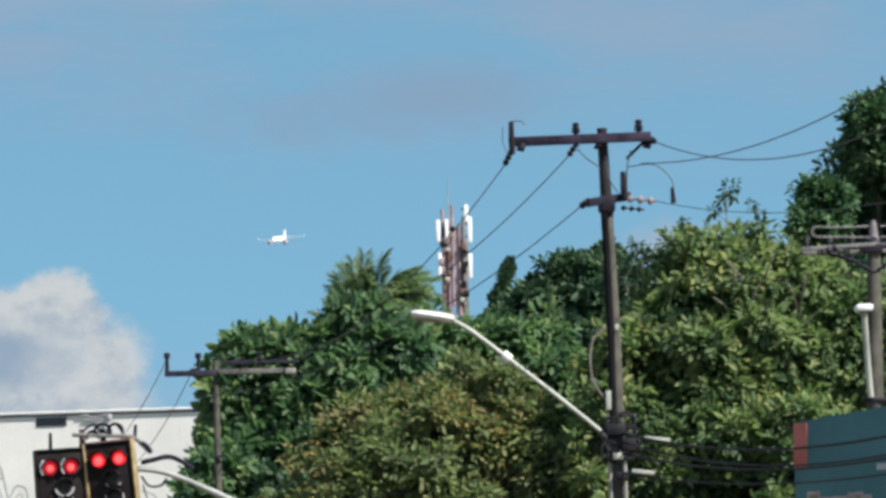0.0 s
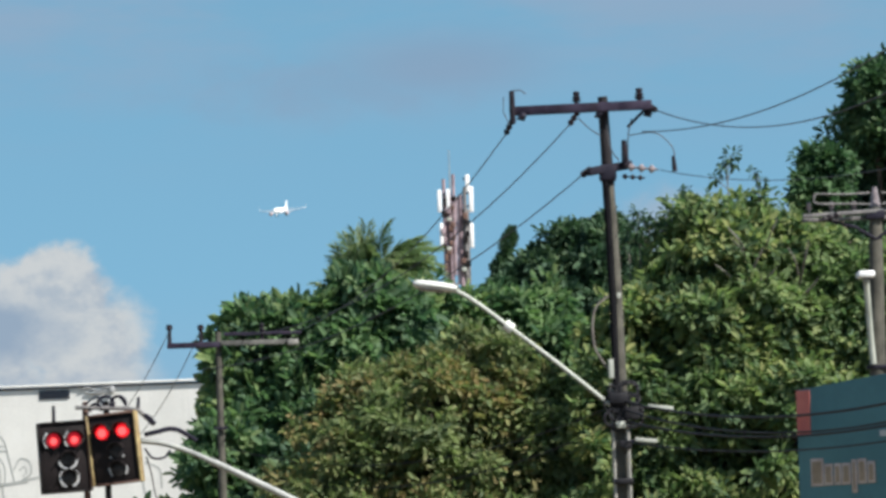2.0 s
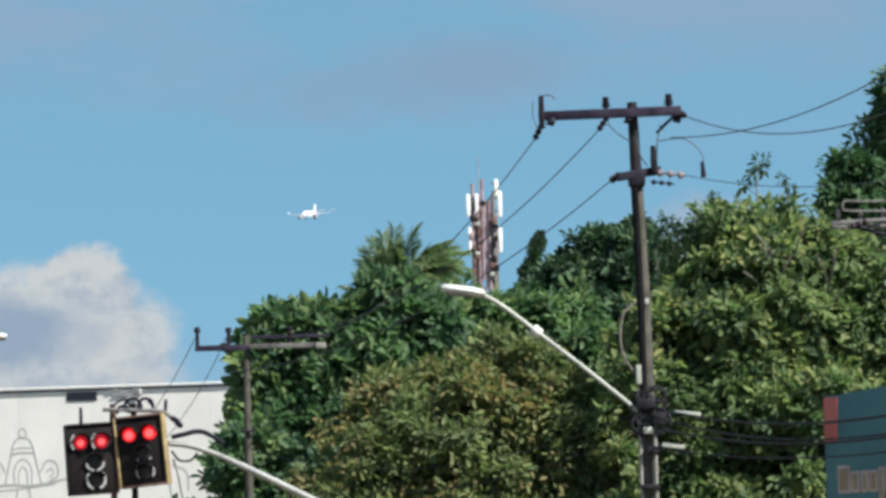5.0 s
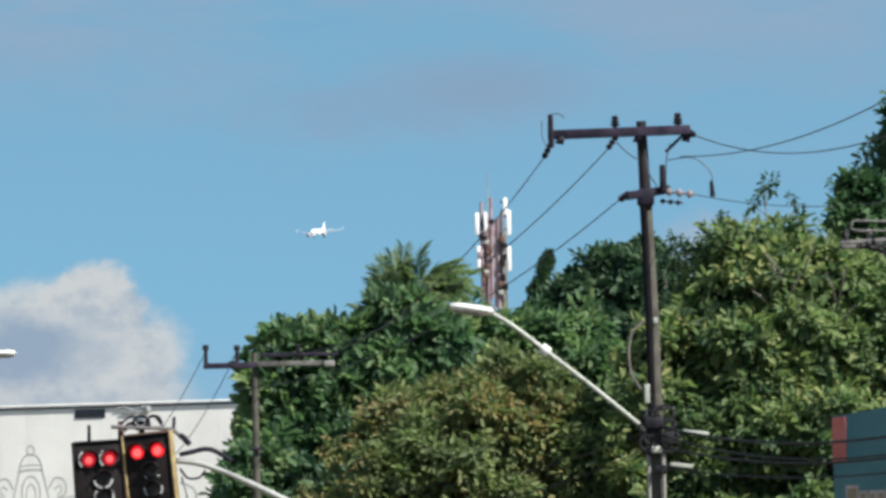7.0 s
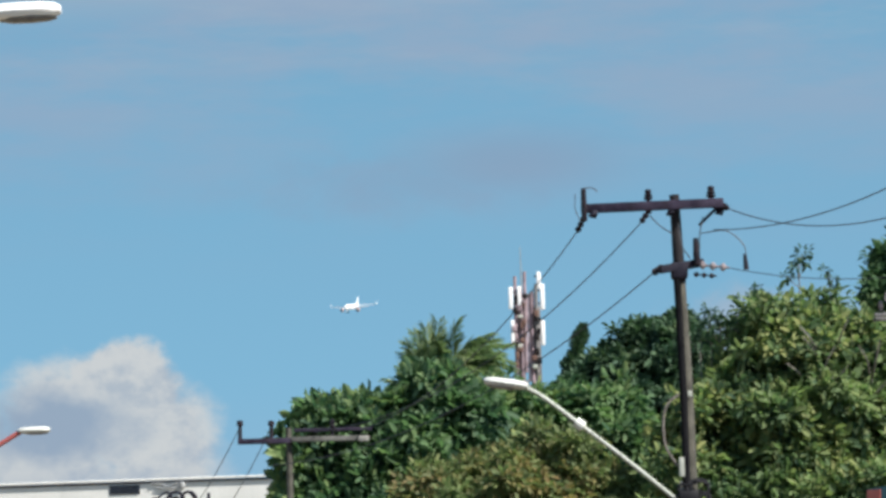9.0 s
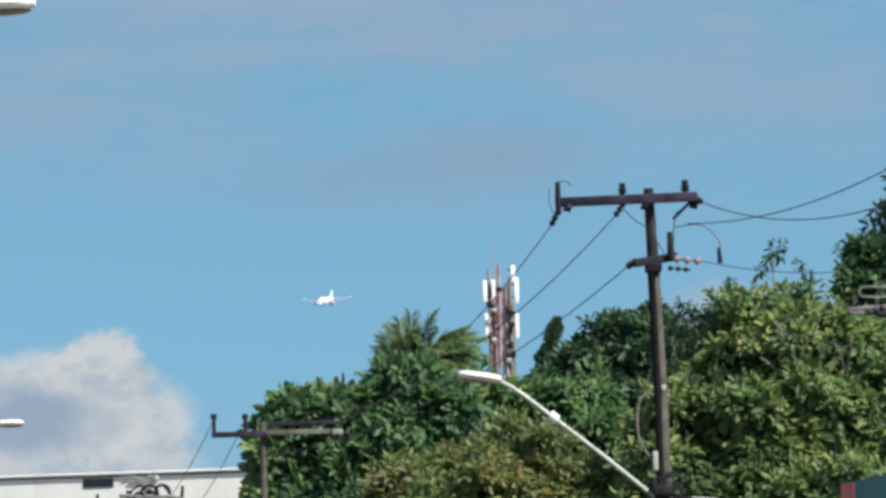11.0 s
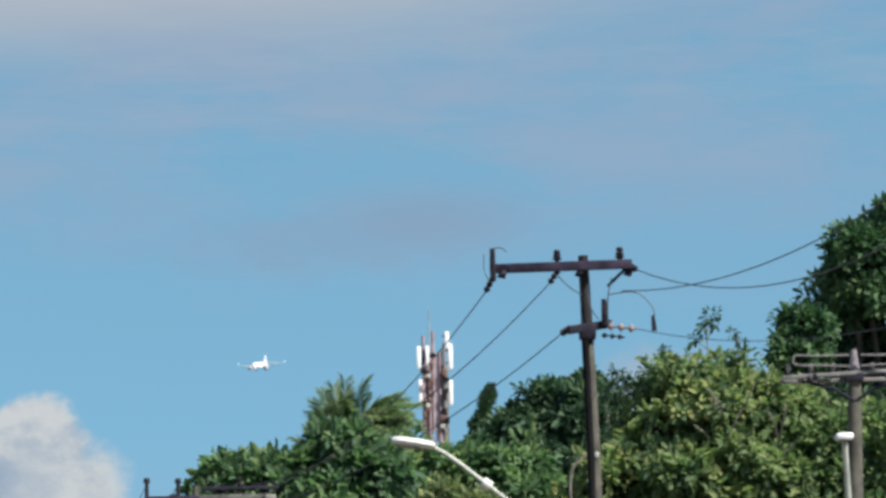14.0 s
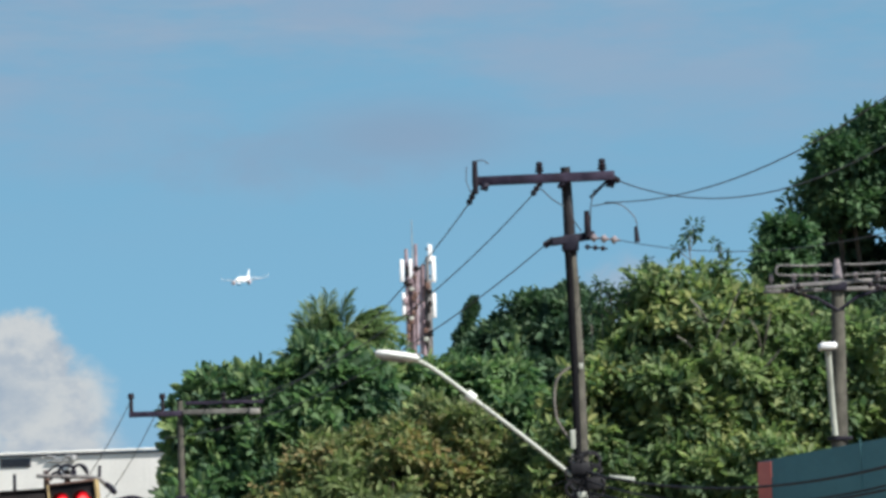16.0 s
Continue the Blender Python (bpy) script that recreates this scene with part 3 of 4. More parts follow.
tube_part("loose_cable", bend([(-3.95, -0.05, 4.8), (-3.75, -0.05, 4.92), (-3.6, -0.05, 4.72), (-3.45, -0.05, 4.93), (-3.3, -0.05, 4.78)]), 0.018, IRON, signal, sides=6)
tube_part("stub", [(-3.12, 0, 4.66), (-3.10, 0, 4.90)], [0.03, 0.025], IRON, signal)
tube_part("stub", [(-4.45, 0, 4.5), (-4.45, 0, 4.80)], [0.03, 0.025], IRON, signal)


def hood(parent, sx, z0, radius, first, last, mat, depth=0.13, name="hood", thick=0.014):
    """A curved visor from one angle to another round a lens."""
    bm = bmesh.new()
    k = 14
    angs = [radians(first + (last - first) * i / k) for i in range(k + 1)]
    rings = [[bm.verts.new((sx + r * math.cos(a), yy, z0 + r * math.sin(a))) for a in angs]
             for r, yy in ((radius, -0.09), (radius, -0.09 - depth), (radius + thick, -0.09 - depth), (radius + thick, -0.09))]
    for q in range(4):
        for i in range(k):
            bm.faces.new((rings[q][i], rings[q][i + 1], rings[(q + 1) % 4][i + 1], rings[(q + 1) % 4][i]))
    for i in (0, k):
        bm.faces.new([rings[q][i] for q in range(4)])
    return part(name, bm, mat, parent)


def signal_head(x, z, tilt, yaw, lean, worn, frame_mats):
    """A backing plate with a lit pair of red lamps above two single dark lamps, each under a hood."""
    m = pose(x, -0.12, z, tilt, lean, yaw)
    bm = bmesh.new()
    add_box(bm, (0, 0, 0), (0.74, 0.18, 1.06), None, 0.03)
    body = part("housing", bm, BLACK_PLASTIC, signal, "black signal housing in a faded rusty frame")
    body.matrix_basis = m
    for mat, name, c, s in zip(frame_mats, ("frame_side", "frame_side", "frame_top", "frame_bottom"),
                               ((-0.385, -0.02, 0), (0.385, -0.02, 0), (0, -0.02, 0.548), (0, -0.02, -0.548)),
                               ((0.03, 0.22, 1.12), (0.035, 0.22, 1.12), (0.735, 0.22, 0.035), (0.735, 0.22, 0.03))):
        box_part(name, c, s, mat, body, "", 0.01)
    for sx, z0, lit in ((-0.165, 0.27, True), (0.165, 0.27, True), (0.04, -0.04, False), (0.04, -0.33, False)):
        bm = bmesh.new()
        r = 0.115 if lit else 0.11
        add_sweep(bm, [(sx, -0.085, z0), (sx, -0.105, z0), (sx, -0.118, z0)], [r, r * 0.95, r * 0.5], 20)
        lens = part("lens", bm, LENS_OFF if not lit else (RED_DIM if worn else RED_LIT), body, "lit red lens" if lit else "unlit dark lens")
        if lit:
            bm = bmesh.new()
            add_sweep(bm, [(sx, -0.118, z0 - 0.01), (sx, -0.124, z0 - 0.01)], [0.055 if worn else 0.07, 0.045], 14)
            part("bright_core", bm, RED_CORE, lens)
            hood(body, sx, z0, 0.132, 5, 175, BLACK_PLASTIC, 0.20)
            if worn:
                hood(body, sx, z0, 0.148, 128, 222, VISOR_WORN_GLINT, 0.10, "worn_visor", 0.024)
        else:
            hood(body, sx, z0, 0.125, 15, 165, BLACK_PLASTIC, 0.16)
            # pale arcs: worn rims, with the hoods' sun glints painted in
            for a, b in (((135, 250), (-70, 45)) if z0 < -0.2 else ((185, 262), (-82, -5))):
                hood(body, sx, z0, 0.128 if worn else 0.13, *((a, b) if worn else (a + 30, b - 28)), VISOR_WORN_GLINT, 0.05, "worn_visor", 0.034 if worn else 0.022)


signal_head(-4.29, 3.98, 0, 12, -3, True, (BLACK_PLASTIC, RUST, BLACK_PLASTIC, BLACK_PLASTIC))
signal_head(-3.48, 4.09, 0, -10, -5, False, (YELLOW_FRAME, YELLOW_FRAME, RUST, RUST))
tube_part("thick_cable", bend([(-3.02, -0.02, 4.30), (-2.82, -0.04, 4.34), (-2.62, -0.05, 4.38), (-2.45, -0.05, 4.34), (-2.2, -0.03, 4.18)]), 0.040, IRON, signal, "dark bundled cable on the arm")
tube_part("cable_loop", bend([(-3.02, -0.05, 4.08), (-2.90, -0.08, 3.93), (-2.72, -0.08, 3.93), (-2.62, -0.06, 4.04)]), 0.02, IRON, signal, sides=6)
tube_part("loose_cable", bend([(-3.0, -0.03, 3.95), (-2.93, -0.05, 3.7), (-2.88, -0.05, 3.4), (-2.82, -0.05, 3.2)]), 0.014, STEEL_OLD, signal, sides=6)
for bx, bz, rr in ((-3.62, 4.79, 0.13), (-3.42, 4.80, 0.12), (-3.78, 4.72, 0.09)):
    tube_part("cable_coil", [(bx + rr * math.cos(a), -0.06, bz + rr * math.sin(a)) for a in np.linspace(-0.3, math.pi + 0.4, 13)], 0.024, IRON, signal, sides=6)
tube_part("sensor", [(-3.0, -0.08, 4.62), (-2.93, -0.12, 4.54), (-2.86, -0.16, 4.46)], [0.03, 0.055, 0.045], IRON, signal, "dark sensor on the top bar", 8)

# ---- the white building ----
hall = thing("building", (-9.0, 137.5, 0), "white rendered building with a faint line mural and dark vents", "building")
hall.scale = (1, 1, 1.015)
hall.rotation_euler = (0, 0, radians(-12))
# local x along the wall, y inward
bm = bmesh.new()
add_box(bm, (-10.4, 0.15, 3.75), (27.9, 0.30, 7.5))
front = part("wall", bm, WALL_WHITE, hall, "white rendered front wall", False)
box_part("side_wall", (3.4, 7.3, 3.75), (0.30, 14.0, 7.5), WALL_WHITE, hall, "", 0.0)
box_part("side_wall", (-24.2, 7.3, 3.75), (0.30, 14.0, 7.5), WALL_WHITE, hall, "", 0.0)
box_part("back_wall", (-10.4, 14.4, 3.75), (27.3, 0.20, 7.5), WALL_WHITE, hall, "", 0.0)
box_part("roof", (-10.4, 7.3, 7.1), (27.2, 13.8, 0.2), CAP, hall, "flat grey roof", 0.0)
box_part("parapet_cap", (-10.4, 0.11, 7.55), (28.1, 0.40, 0.05), WALL_WHITE, hall, "white parapet capping", 0.012)
# the capping's shadow line, drawn as a dark strip on the wall
box_part("cap_shadow_strip", (-10.4, -0.012, 7.475), (27.9, 0.03, 0.05), IRON, hall, "dark strip added as the shadow line under the capping", 0.006)


def vent(x, z, w=0.86, h=0.24):
    box_part("vent", (x, 0.0, z), (w, 0.03, h), DARK_GLASS, front, "dark louvred vent", 0.006)
    for i in range(3):
        box_part("louvre", (x, -0.02, z - h / 2 + h * (i + 0.5) / 3), (w - 0.06, 0.02, h / 3 - 0.03), DARK_GLASS, front)


vent(-0.70, 7.30)
vent(-4.75, 7.30)
for pts in ([(0.05, 7.40), (0.3, 7.44), (0.55, 7.36), (0.8, 7.44), (1.05, 7.38)], [(0.2, 7.32), (0.6, 7.30), (1.0, 7.34)]):
    tube_part("loose_cable", bend([(x, -0.05, z) for x, z in pts]), 0.022, CAP, hall, sides=6)
box_part("cable_bracket", (0.95, -0.08, 7.38), (0.10, 0.14, 0.16), CAP, hall, "", 0.02)


def stroke(points, width=0.045):
    """A painted line of the mural, a flat band lying on the wall."""
    pts = [Vector((x, 0, z)) for x, z in points]
    line = bend(pts, 6)
    bm = bmesh.new()
    left, right = [], []
    for i, p in enumerate(line):
        d = (line[min(i + 1, len(line) - 1)] - line[max(i - 1, 0)]).normalized()
        side = Vector((-d.z, 0, d.x)) * width / 2
        left.append(bm.verts.new(p + side + Vector((0, -0.006, 0))))
        right.append(bm.verts.new(p - side + Vector((0, -0.006, 0))))
    for i in range(len(line) - 1):
        bm.faces.new((left[i], left[i + 1], right[i + 1], right[i]))
    return part("mural_line", bm, MURAL, front)


MX = -2.40
# a domed tower with a knob, a band and nested arches
stroke([(MX + 0.11 * math.cos(a), 6.36 + 0.12 * math.sin(a)) for a in np.linspace(0, 2 * math.pi, 9)], 0.04)
stroke([(MX - 0.34, 5.80), (MX, 5.84), (MX + 0.34, 5.82)], 0.05)
stroke([(MX - 0.30, 5.93), (MX, 5.97), (MX + 0.30, 5.95)], 0.03)
for sx in (-1, 1):
    stroke([(MX, 6.25), (MX + sx * 0.14, 6.22), (MX + sx * 0.27, 6.05), (MX + sx * 0.33, 5.80)])
    stroke([(MX + sx * 0.33, 5.80), (MX + sx * 0.40, 5.50), (MX + sx * 0.47, 5.20), (MX + sx * 0.52, 4.95)])
    stroke([(MX, 5.66), (MX + sx * 0.14, 5.60), (MX + sx * 0.25, 5.35), (MX + sx * 0.24, 4.98)], 0.04)
    stroke([(MX, 5.45), (MX + sx * 0.08, 5.40), (MX + sx * 0.13, 5.2), (MX + sx * 0.12, 4.98)], 0.035)
    stroke([(MX + sx * 0.50, 5.32), (MX + sx * 0.68, 5.60), (MX + sx * 0.95, 5.52), (MX + sx * 0.98, 5.2), (MX + sx * 0.74, 5.05)])
    stroke([(MX + sx * 0.66, 5.30), (MX + sx * 0.8, 5.40), (MX + sx * 0.86, 5.25), (MX + sx * 0.75, 5.15)], 0.035)
    stroke([(MX + sx * 0.16, 4.9), (MX + sx * 0.20, 4.6), (MX + sx * 0.28, 4.35), (MX + sx * 0.22, 4.2)])
stroke([(MX - 1.2, 4.92), (MX - 0.4, 4.98), (MX + 0.3, 4.95), (MX + 1.3, 5.12)], 0.06)
stroke([(MX - 1.2, 4.80), (MX - 0.2, 4.86), (MX + 0.9, 4.98)], 0.035)
for x0 in (1.7,):
    stroke([(x0, 5.3), (x0 + 0.05, 4.7), (x0 + 0.2, 4.2)])
    stroke([(x0 + 0.1, 5.4), (x0 + 0.5, 5.2), (x0 + 0.55, 4.7)])

# ---- sign ----
board = thing("billboard", (9.74, 78.2, -0.126), "faded teal billboard with a red corner and brown bars of lettering", "billboard")
board.scale = (1.079, 1.079, 1.079)
board.rotation_euler = (0, 0, radians(-38))
# local x along the board, front towards -y
bm = bmesh.new()
bm_pts = [(-4.2, 1.2), (3.6, 1.2), (3.6, 5.35), (-4.2, 4.50)]
f = bm.faces.new([bm.verts.new((x, 0, z)) for x, z in bm_pts])
ext = bmesh.ops.extrude_face_region(bm, geom=[f])["geom"]
bmesh.ops.translate(bm, vec=(0, 0.18, 0), verts=[v for v in ext if isinstance(v, bmesh.types.BMVert)])
panel = part("panel", bm, TEAL, board, "faded teal sheet", False)
box_part("red_corner", (-4.08, -0.008, 4.16), (0.235, 0.012, 0.66), SIGN_RED, panel, "faded red corner patch")
for k in range(4):
    box_part("joint_strip", (-2.4 + 1.6 * k, -0.006, 3.0), (0.025, 0.01, 3.5), TEAL, panel)
for x0, w, h, z0 in ((-3.87, 0.21, 0.36, 3.27), (-3.67, 0.14, 0.27, 3.23), (-3.51, 0.11, 0.27, 3.23), (-3.36, 0.14, 0.27, 3.23), (-3.22, 0.08, 0.44, 3.19), (-3.08, 0.14, 0.32, 3.26), (-2.92, 0.12, 0.27, 3.24)):
    edge = box_part("lettering_bar", (x0, -0.010, z0), (w + 0.015, 0.016, h + 0.05), SIGN_PINK, panel, "faded pink edged bar", 0.006)
    box_part("lettering_fill", (x0, -0.021, z0), (w - 0.05, 0.008, h - 0.04), SIGN_BROWN, edge, "faded brown bar")
box_part("lettering_bar", (-2.6, -0.010, 3.80), (0.30, 0.016, 0.09), CAP, panel, "grey bar")
for x0 in (-3.6, 0.0, 3.2):
    box_part("post", (x0, 0.30, 2.1), (0.16, 0.16, 4.4), GALVANISED, board, "", 0.01)

# ---- radio mast ----
mast = thing("radio_mast", (2.66, 275, 0), "red and white lattice radio mast with white antenna panels", "radio mast")
mast.scale = (0.9, 0.9, 1)
for k in range(8):
    z0, z1 = 3.0 * k, min(3.0 * k + 3.0, 23.4)
    bm = bmesh.new()
    w0, w1 = 0.62 - 0.02 * k, 0.62 - 0.02 * (k + 1)
    cs = [(-1, -1), (1, -1), (1, 1), (-1, 1)]
    for cx, cy in cs:
        add_sweep(bm, [(cx * w0, cy * w0, z0), (cx * w1, cy * w1, z1)], 0.075, 6)
    for i in range(4):
        (ax, ay), (bx, by) = cs[i], cs[(i + 1) % 4]
        for s in range(3):
            za, zb = z0 + (z1 - z0) * s / 3, z0 + (z1 - z0) * (s + 1) / 3
            add_sweep(bm, [(ax * w0, ay * w0, za), (bx * w0, by * w0, zb)], 0.035, 5)
            add_sweep(bm, [(bx * w0, by * w0, za), (ax * w0, ay * w0, zb)], 0.035, 5)
    part("lattice_section", bm, MAST_RED if k % 2 else MAST_WHITE, mast, "red lattice section" if k % 2 else "white lattice section")
tube_part("cable_ladder", [(-0.22, -0.66, 0), (-0.22, -0.60, 22.6)], 0.15, FEEDER, mast)
tube_part("cable_run", [(0.38, -0.66, 0), (0.38, -0.60, 23.4)], 0.11, FEEDER, mast)
tube_part("lightning_rod", [(-0.2, 0, 23.2), (-0.22, 0, 25.9)], [0.045, 0.02], GALVANISED, mast)
for x, y, z0, h, w in ((-0.87, -0.9, 22.45, 1.22, 0.25), (-0.80, -0.8, 20.45, 1.42, 0.22), (1.04, -0.5, 22.42, 1.40, 0.27), (1.03, -0.4, 20.48, 1.36, 0.24),
                       (0.84, -0.7, 23.55, 0.92, 0.26), (-0.36, -0.9, 22.6, 1.10, 0.22), (0.1, 0.9, 21.8, 1.4, 0.26)):
    a = box_part("antenna_panel", (x, y, z0 + h / 2), (w, 0.20, h), ANTENNA_WHITE, mast, "white antenna panel", 0.06)
    for f in (0.25, 0.75):
        box_part("bracket", (x * 0.85, y * 0.8, z0 + h * f), (0.28, 0.30, 0.08), IRON, a)
for x, z0, z1, mm in ((-0.60, 19.0, 24.25, FEEDER), (-0.02, 19.0, 24.5, FEEDER), (0.66, 19.0, 23.8, STEEL_OLD)):
    tube_part("mounting_pipe", [(x, -0.72, z0), (x, -0.72, z1)], 0.10, mm, mast, "dull mauve mounting pipe", 8)
for x, z0, z1, mm in ((-0.32, 18.5, 23.0, FEEDER), (0.30, 18.5, 23.3, PAINT_MAUVE), (0.70, 18.5, 22.6, STEEL_OLD)):
    box_part("cable_tray", (x, -0.55, (z0 + z1) / 2), (0.40, 0.08, z1 - z0), mm, mast, "broad dull cable tray", 0.02)
unit_rng = random.Random(9)
for k in range(26):
    x, z = unit_rng.choice((-0.62, -0.30, -0.05, 0.55, 0.72)), 19.3 + 4.2 * k / 26
    size = (unit_rng.uniform(0.20, 0.34), 0.24, unit_rng.uniform(0.16, 0.42))
    box_part("radio_unit", (x + unit_rng.uniform(-0.08, 0.08), -0.86, z), size, unit_rng.choice((RUST, BLACK_PLASTIC, RUST, BLACK_PLASTIC, FEEDER, PAINT_GREY)), mast, "small radio unit", 0.03)


# ---- trees ----
def leaf_mesh(name, centres, ways, normals, lengths, widths, mat, parent, label):
    """Leaves as folded blades, two quads each."""
    c, w, nn = (np.asarray(v, dtype=np.float64) for v in (centres, ways, normals))
    w /= np.linalg.norm(w, axis=1, keepdims=True) + 1e-9
    s = np.cross(w, nn)
    s /= np.linalg.norm(s, axis=1, keepdims=True) + 1e-9
    up = np.cross(s, w)
    ln, wd = np.asarray(lengths)[:, None], np.asarray(widths)[:, None]
    fold = 0.22 * wd
    v = np.stack([c, c + w * ln * 0.28 + s * wd * 0.46 + up * fold, c + w * ln * 0.72 + s * wd * 0.42 + up * (fold - ln * 0.08),
                  c + w * ln - up * ln * 0.16, c + w * ln * 0.72 - s * wd * 0.42 + up * (fold - ln * 0.08), c + w * ln * 0.28 - s * wd * 0.46 + up * fold], axis=1)
    count = len(c)
    base = (np.arange(count) * 6)[:, None]
    quads = np.concatenate([base + np.array([0, 1, 2, 3]), base + np.array([0, 3, 4, 5])], axis=1).reshape(-1)
    me = bpy.data.meshes.new(name)
    me.vertices.add(count * 6)
    me.vertices.foreach_set("co", v.reshape(-1))
    me.loops.add(count * 8)
    me.loops.foreach_set("vertex_index", quads.astype(np.int32))
    me.polygons.add(count * 2)
    me.polygons.foreach_set("loop_start", np.arange(0, count * 8, 4, dtype=np.int32))
    me.update(calc_edges=True)
    me.materials.append(mat)
    ob = new(name, me)
    ob.parent = parent
    return tagged(ob, label, kind="stuff")


def tree(at, lobes, mat, label, seed, bough=0.55, tuft=0.25, per_tuft=22, density=0.95, leaf=(0.24, 0.115), upright=0.2, ragged=0.22, trunk=0.22):
    """A tapered trunk with limbs into each lobe of the crown; each lobe (x, y, z and its three half-widths) carries
    clumps of leaves over its outside, thinner within."""
    g = np.random.default_rng(seed)
    ob = thing("tree", at, label, "tree", "trees")
    top = max(l[2] for l in lobes)
    fork = (0.15 * lobes[0][0], 0, min(2.2, top * 0.4))
    tube_part("trunk", bend([(0, 0, -0.3), (0.05, 0.0, fork[2] * 0.5), fork]), [trunk * 1.25 - trunk * 0.35 * i / 16 for i in range(17)], BARK, ob, "rough brown trunk", 10)
    cs, ws, ns, ls, wd = [], [], [], [], []
    for lx, ly, lz, rx, ry, rz in lobes:
        mid = ((fork[0] + lx) / 2 + g.uniform(-0.3, 0.3), (fork[1] + ly) / 2 + g.uniform(-0.3, 0.3), (fork[2] + lz) / 2)
        limb = bend([fork, mid, (lx, ly, lz), (lx + g.uniform(-0.4, 0.4) * rx, ly, lz + 0.7 * rz)])
        tube_part("limb", limb, [trunk * (0.48 - 0.38 * i / 24) for i in range(25)], BARK, ob)
        area = 4 * math.pi * ((rx * ry) ** 1.6 / 3 + (rx * rz) ** 1.6 / 3 + (ry * rz) ** 1.6 / 3) ** (1 / 1.6)
        boughs = max(8, int(area * density))
        d = g.normal(size=(boughs, 3))
        d[:, 1] -= 0.35
        d /= np.linalg.norm(d, axis=1, keepdims=True)
        reach = np.clip(0.92 - np.abs(g.normal(size=boughs)) * 0.28 + np.where(g.random(boughs) < 0.35, g.uniform(0, ragged, boughs), 0), 0.2, None)
        at_bough = d * reach[:, None] * np.array([rx, ry, rz]) + np.array([lx, ly, lz])
        for b in range(boughs):
            # a bough is a small dome of tufts, fuller above than below
            spread = bough * g.choice([0.45, 0.7, 1.0, 1.35]) * g.uniform(0.8, 1.2)
            tufts = int(12 * (spread / bough) ** 1.6) + 4
            u = g.normal(size=(tufts, 3)) + 0.5 * d[b] + np.array([0, 0, 0.35])
            u /= np.linalg.norm(u, axis=1, keepdims=True)
            stretch = np.array([g.uniform(0.7, 1.4), g.uniform(0.7, 1.2), g.uniform(0.5, 1.0)])
            tone = g.uniform(0.85, 1.15)
            for q in range(tufts):
                hub = at_bough[b] + u[q] * spread * g.uniform(0.35, 1.15) * stretch
                k = int(per_tuft * g.uniform(0.6, 1.3))
                o = g.normal(size=(k, 3))
                o /= np.linalg.norm(o, axis=1, keepdims=True)
                p = hub + o * tuft * g.uniform(0.7, 1.3) * g.uniform(0.2, 1.0, k)[:, None] * np.array([1, 1, 0.8])
                cs.append(p)
                ws.append(o + 0.5 * u[q] + g.normal(size=(k, 3)) * 0.4 + np.array([0, 0, upright - 0.3]))
                ns.append(u[q] * 0.7 + np.array([0, 0, 0.6]) + g.normal(size=(k, 3)) * 0.42)
                f = g.uniform(0.6, 1.25, k) * tone
                ls.append(leaf[0] * f)
                wd.append(leaf[1] * f)
    leaf_mesh("crown", np.concatenate(cs), np.concatenate(ws), np.concatenate(ns), np.concatenate(ls), np.concatenate(wd), mat, ob, "crown of many leaves with gaps")
    return ob


# lobes are given from the tree's foot
tree((-2.12, 115, 0), [(-0.95, -0.3, 5.5, 1.15, 1.3, 2.3), (-0.85, 0, 7.2, 0.75, 0.9, 0.9), (-1.75, -0.2, 6.9, 0.4, 0.6, 0.7), (-1.75, -0.2, 5.7, 0.3, 0.6, 0.9), (-1.22, 0, 7.85, 0.25, 0.5, 0.6), (-0.35, 0, 7.6, 0.4, 0.6, 0.6), (0.6, 0, 6.2, 1.6, 1.5, 2.4), (-0.9, -0.6, 3.2, 1.7, 1.2, 1.5), (1.6, 0, 7.3, 1.1, 1.1, 1.5), (0.2, 0.2, 7.1, 1.1, 1.0, 1.0), (0.1, -2.5, 3.6, 1.6, 1.1, 1.9), (-0.9, -1.2, 4.6, 1.0, 1.0, 1.6)],
     LEAF_DARK, "broad deep green tree with upright leaf tips", 11, leaf=(0.33, 0.16), upright=0.6, bough=0.55, density=0.75, ragged=0.32)
tree((-4.6, 113, 0), [(-0.1, 0, 3.3, 1.2, 1.0, 1.5), (0.7, 0, 2.6, 1.5, 1.0, 1.8), (0.7, 0.3, 4.6, 0.8, 0.8, 1.4)], LEAF_DARK, "low deep green tree beside a pole", 12, leaf=(0.30, 0.14), trunk=0.14)
tree((0.5, 106, 0), [(0.3, 0, 4.6, 2.4, 1.7, 2.4), (-1.2, -0.2, 4.1, 1.7, 1.5, 2.1), (2.0, 0, 4.4, 1.9, 1.5, 2.1), (-1.7, -1.3, 2.6, 1.5, 1.3, 1.6), (0.6, -1.8, 2.6, 2.4, 1.4, 1.8), (3.0, -1.1, 3.3, 1.3, 1.2, 2.1), (1.0, -0.2, 5.6, 1.6, 1.3, 1.4), (-0.6, -0.4, 4.6, 1.9, 1.3, 1.9), (-0.1, -1.6, 5.3, 0.9, 0.8, 0.7), (3.4, -1.5, 4.7, 0.8, 0.8, 0.8), (-1.9, -1.6, 4.3, 0.9, 0.8, 0.8)],
     LEAF_BROWN, "wide low tree with reddish and olive leaves", 13, leaf=(0.19, 0.09), per_tuft=30, bough=0.58, ragged=0.12)
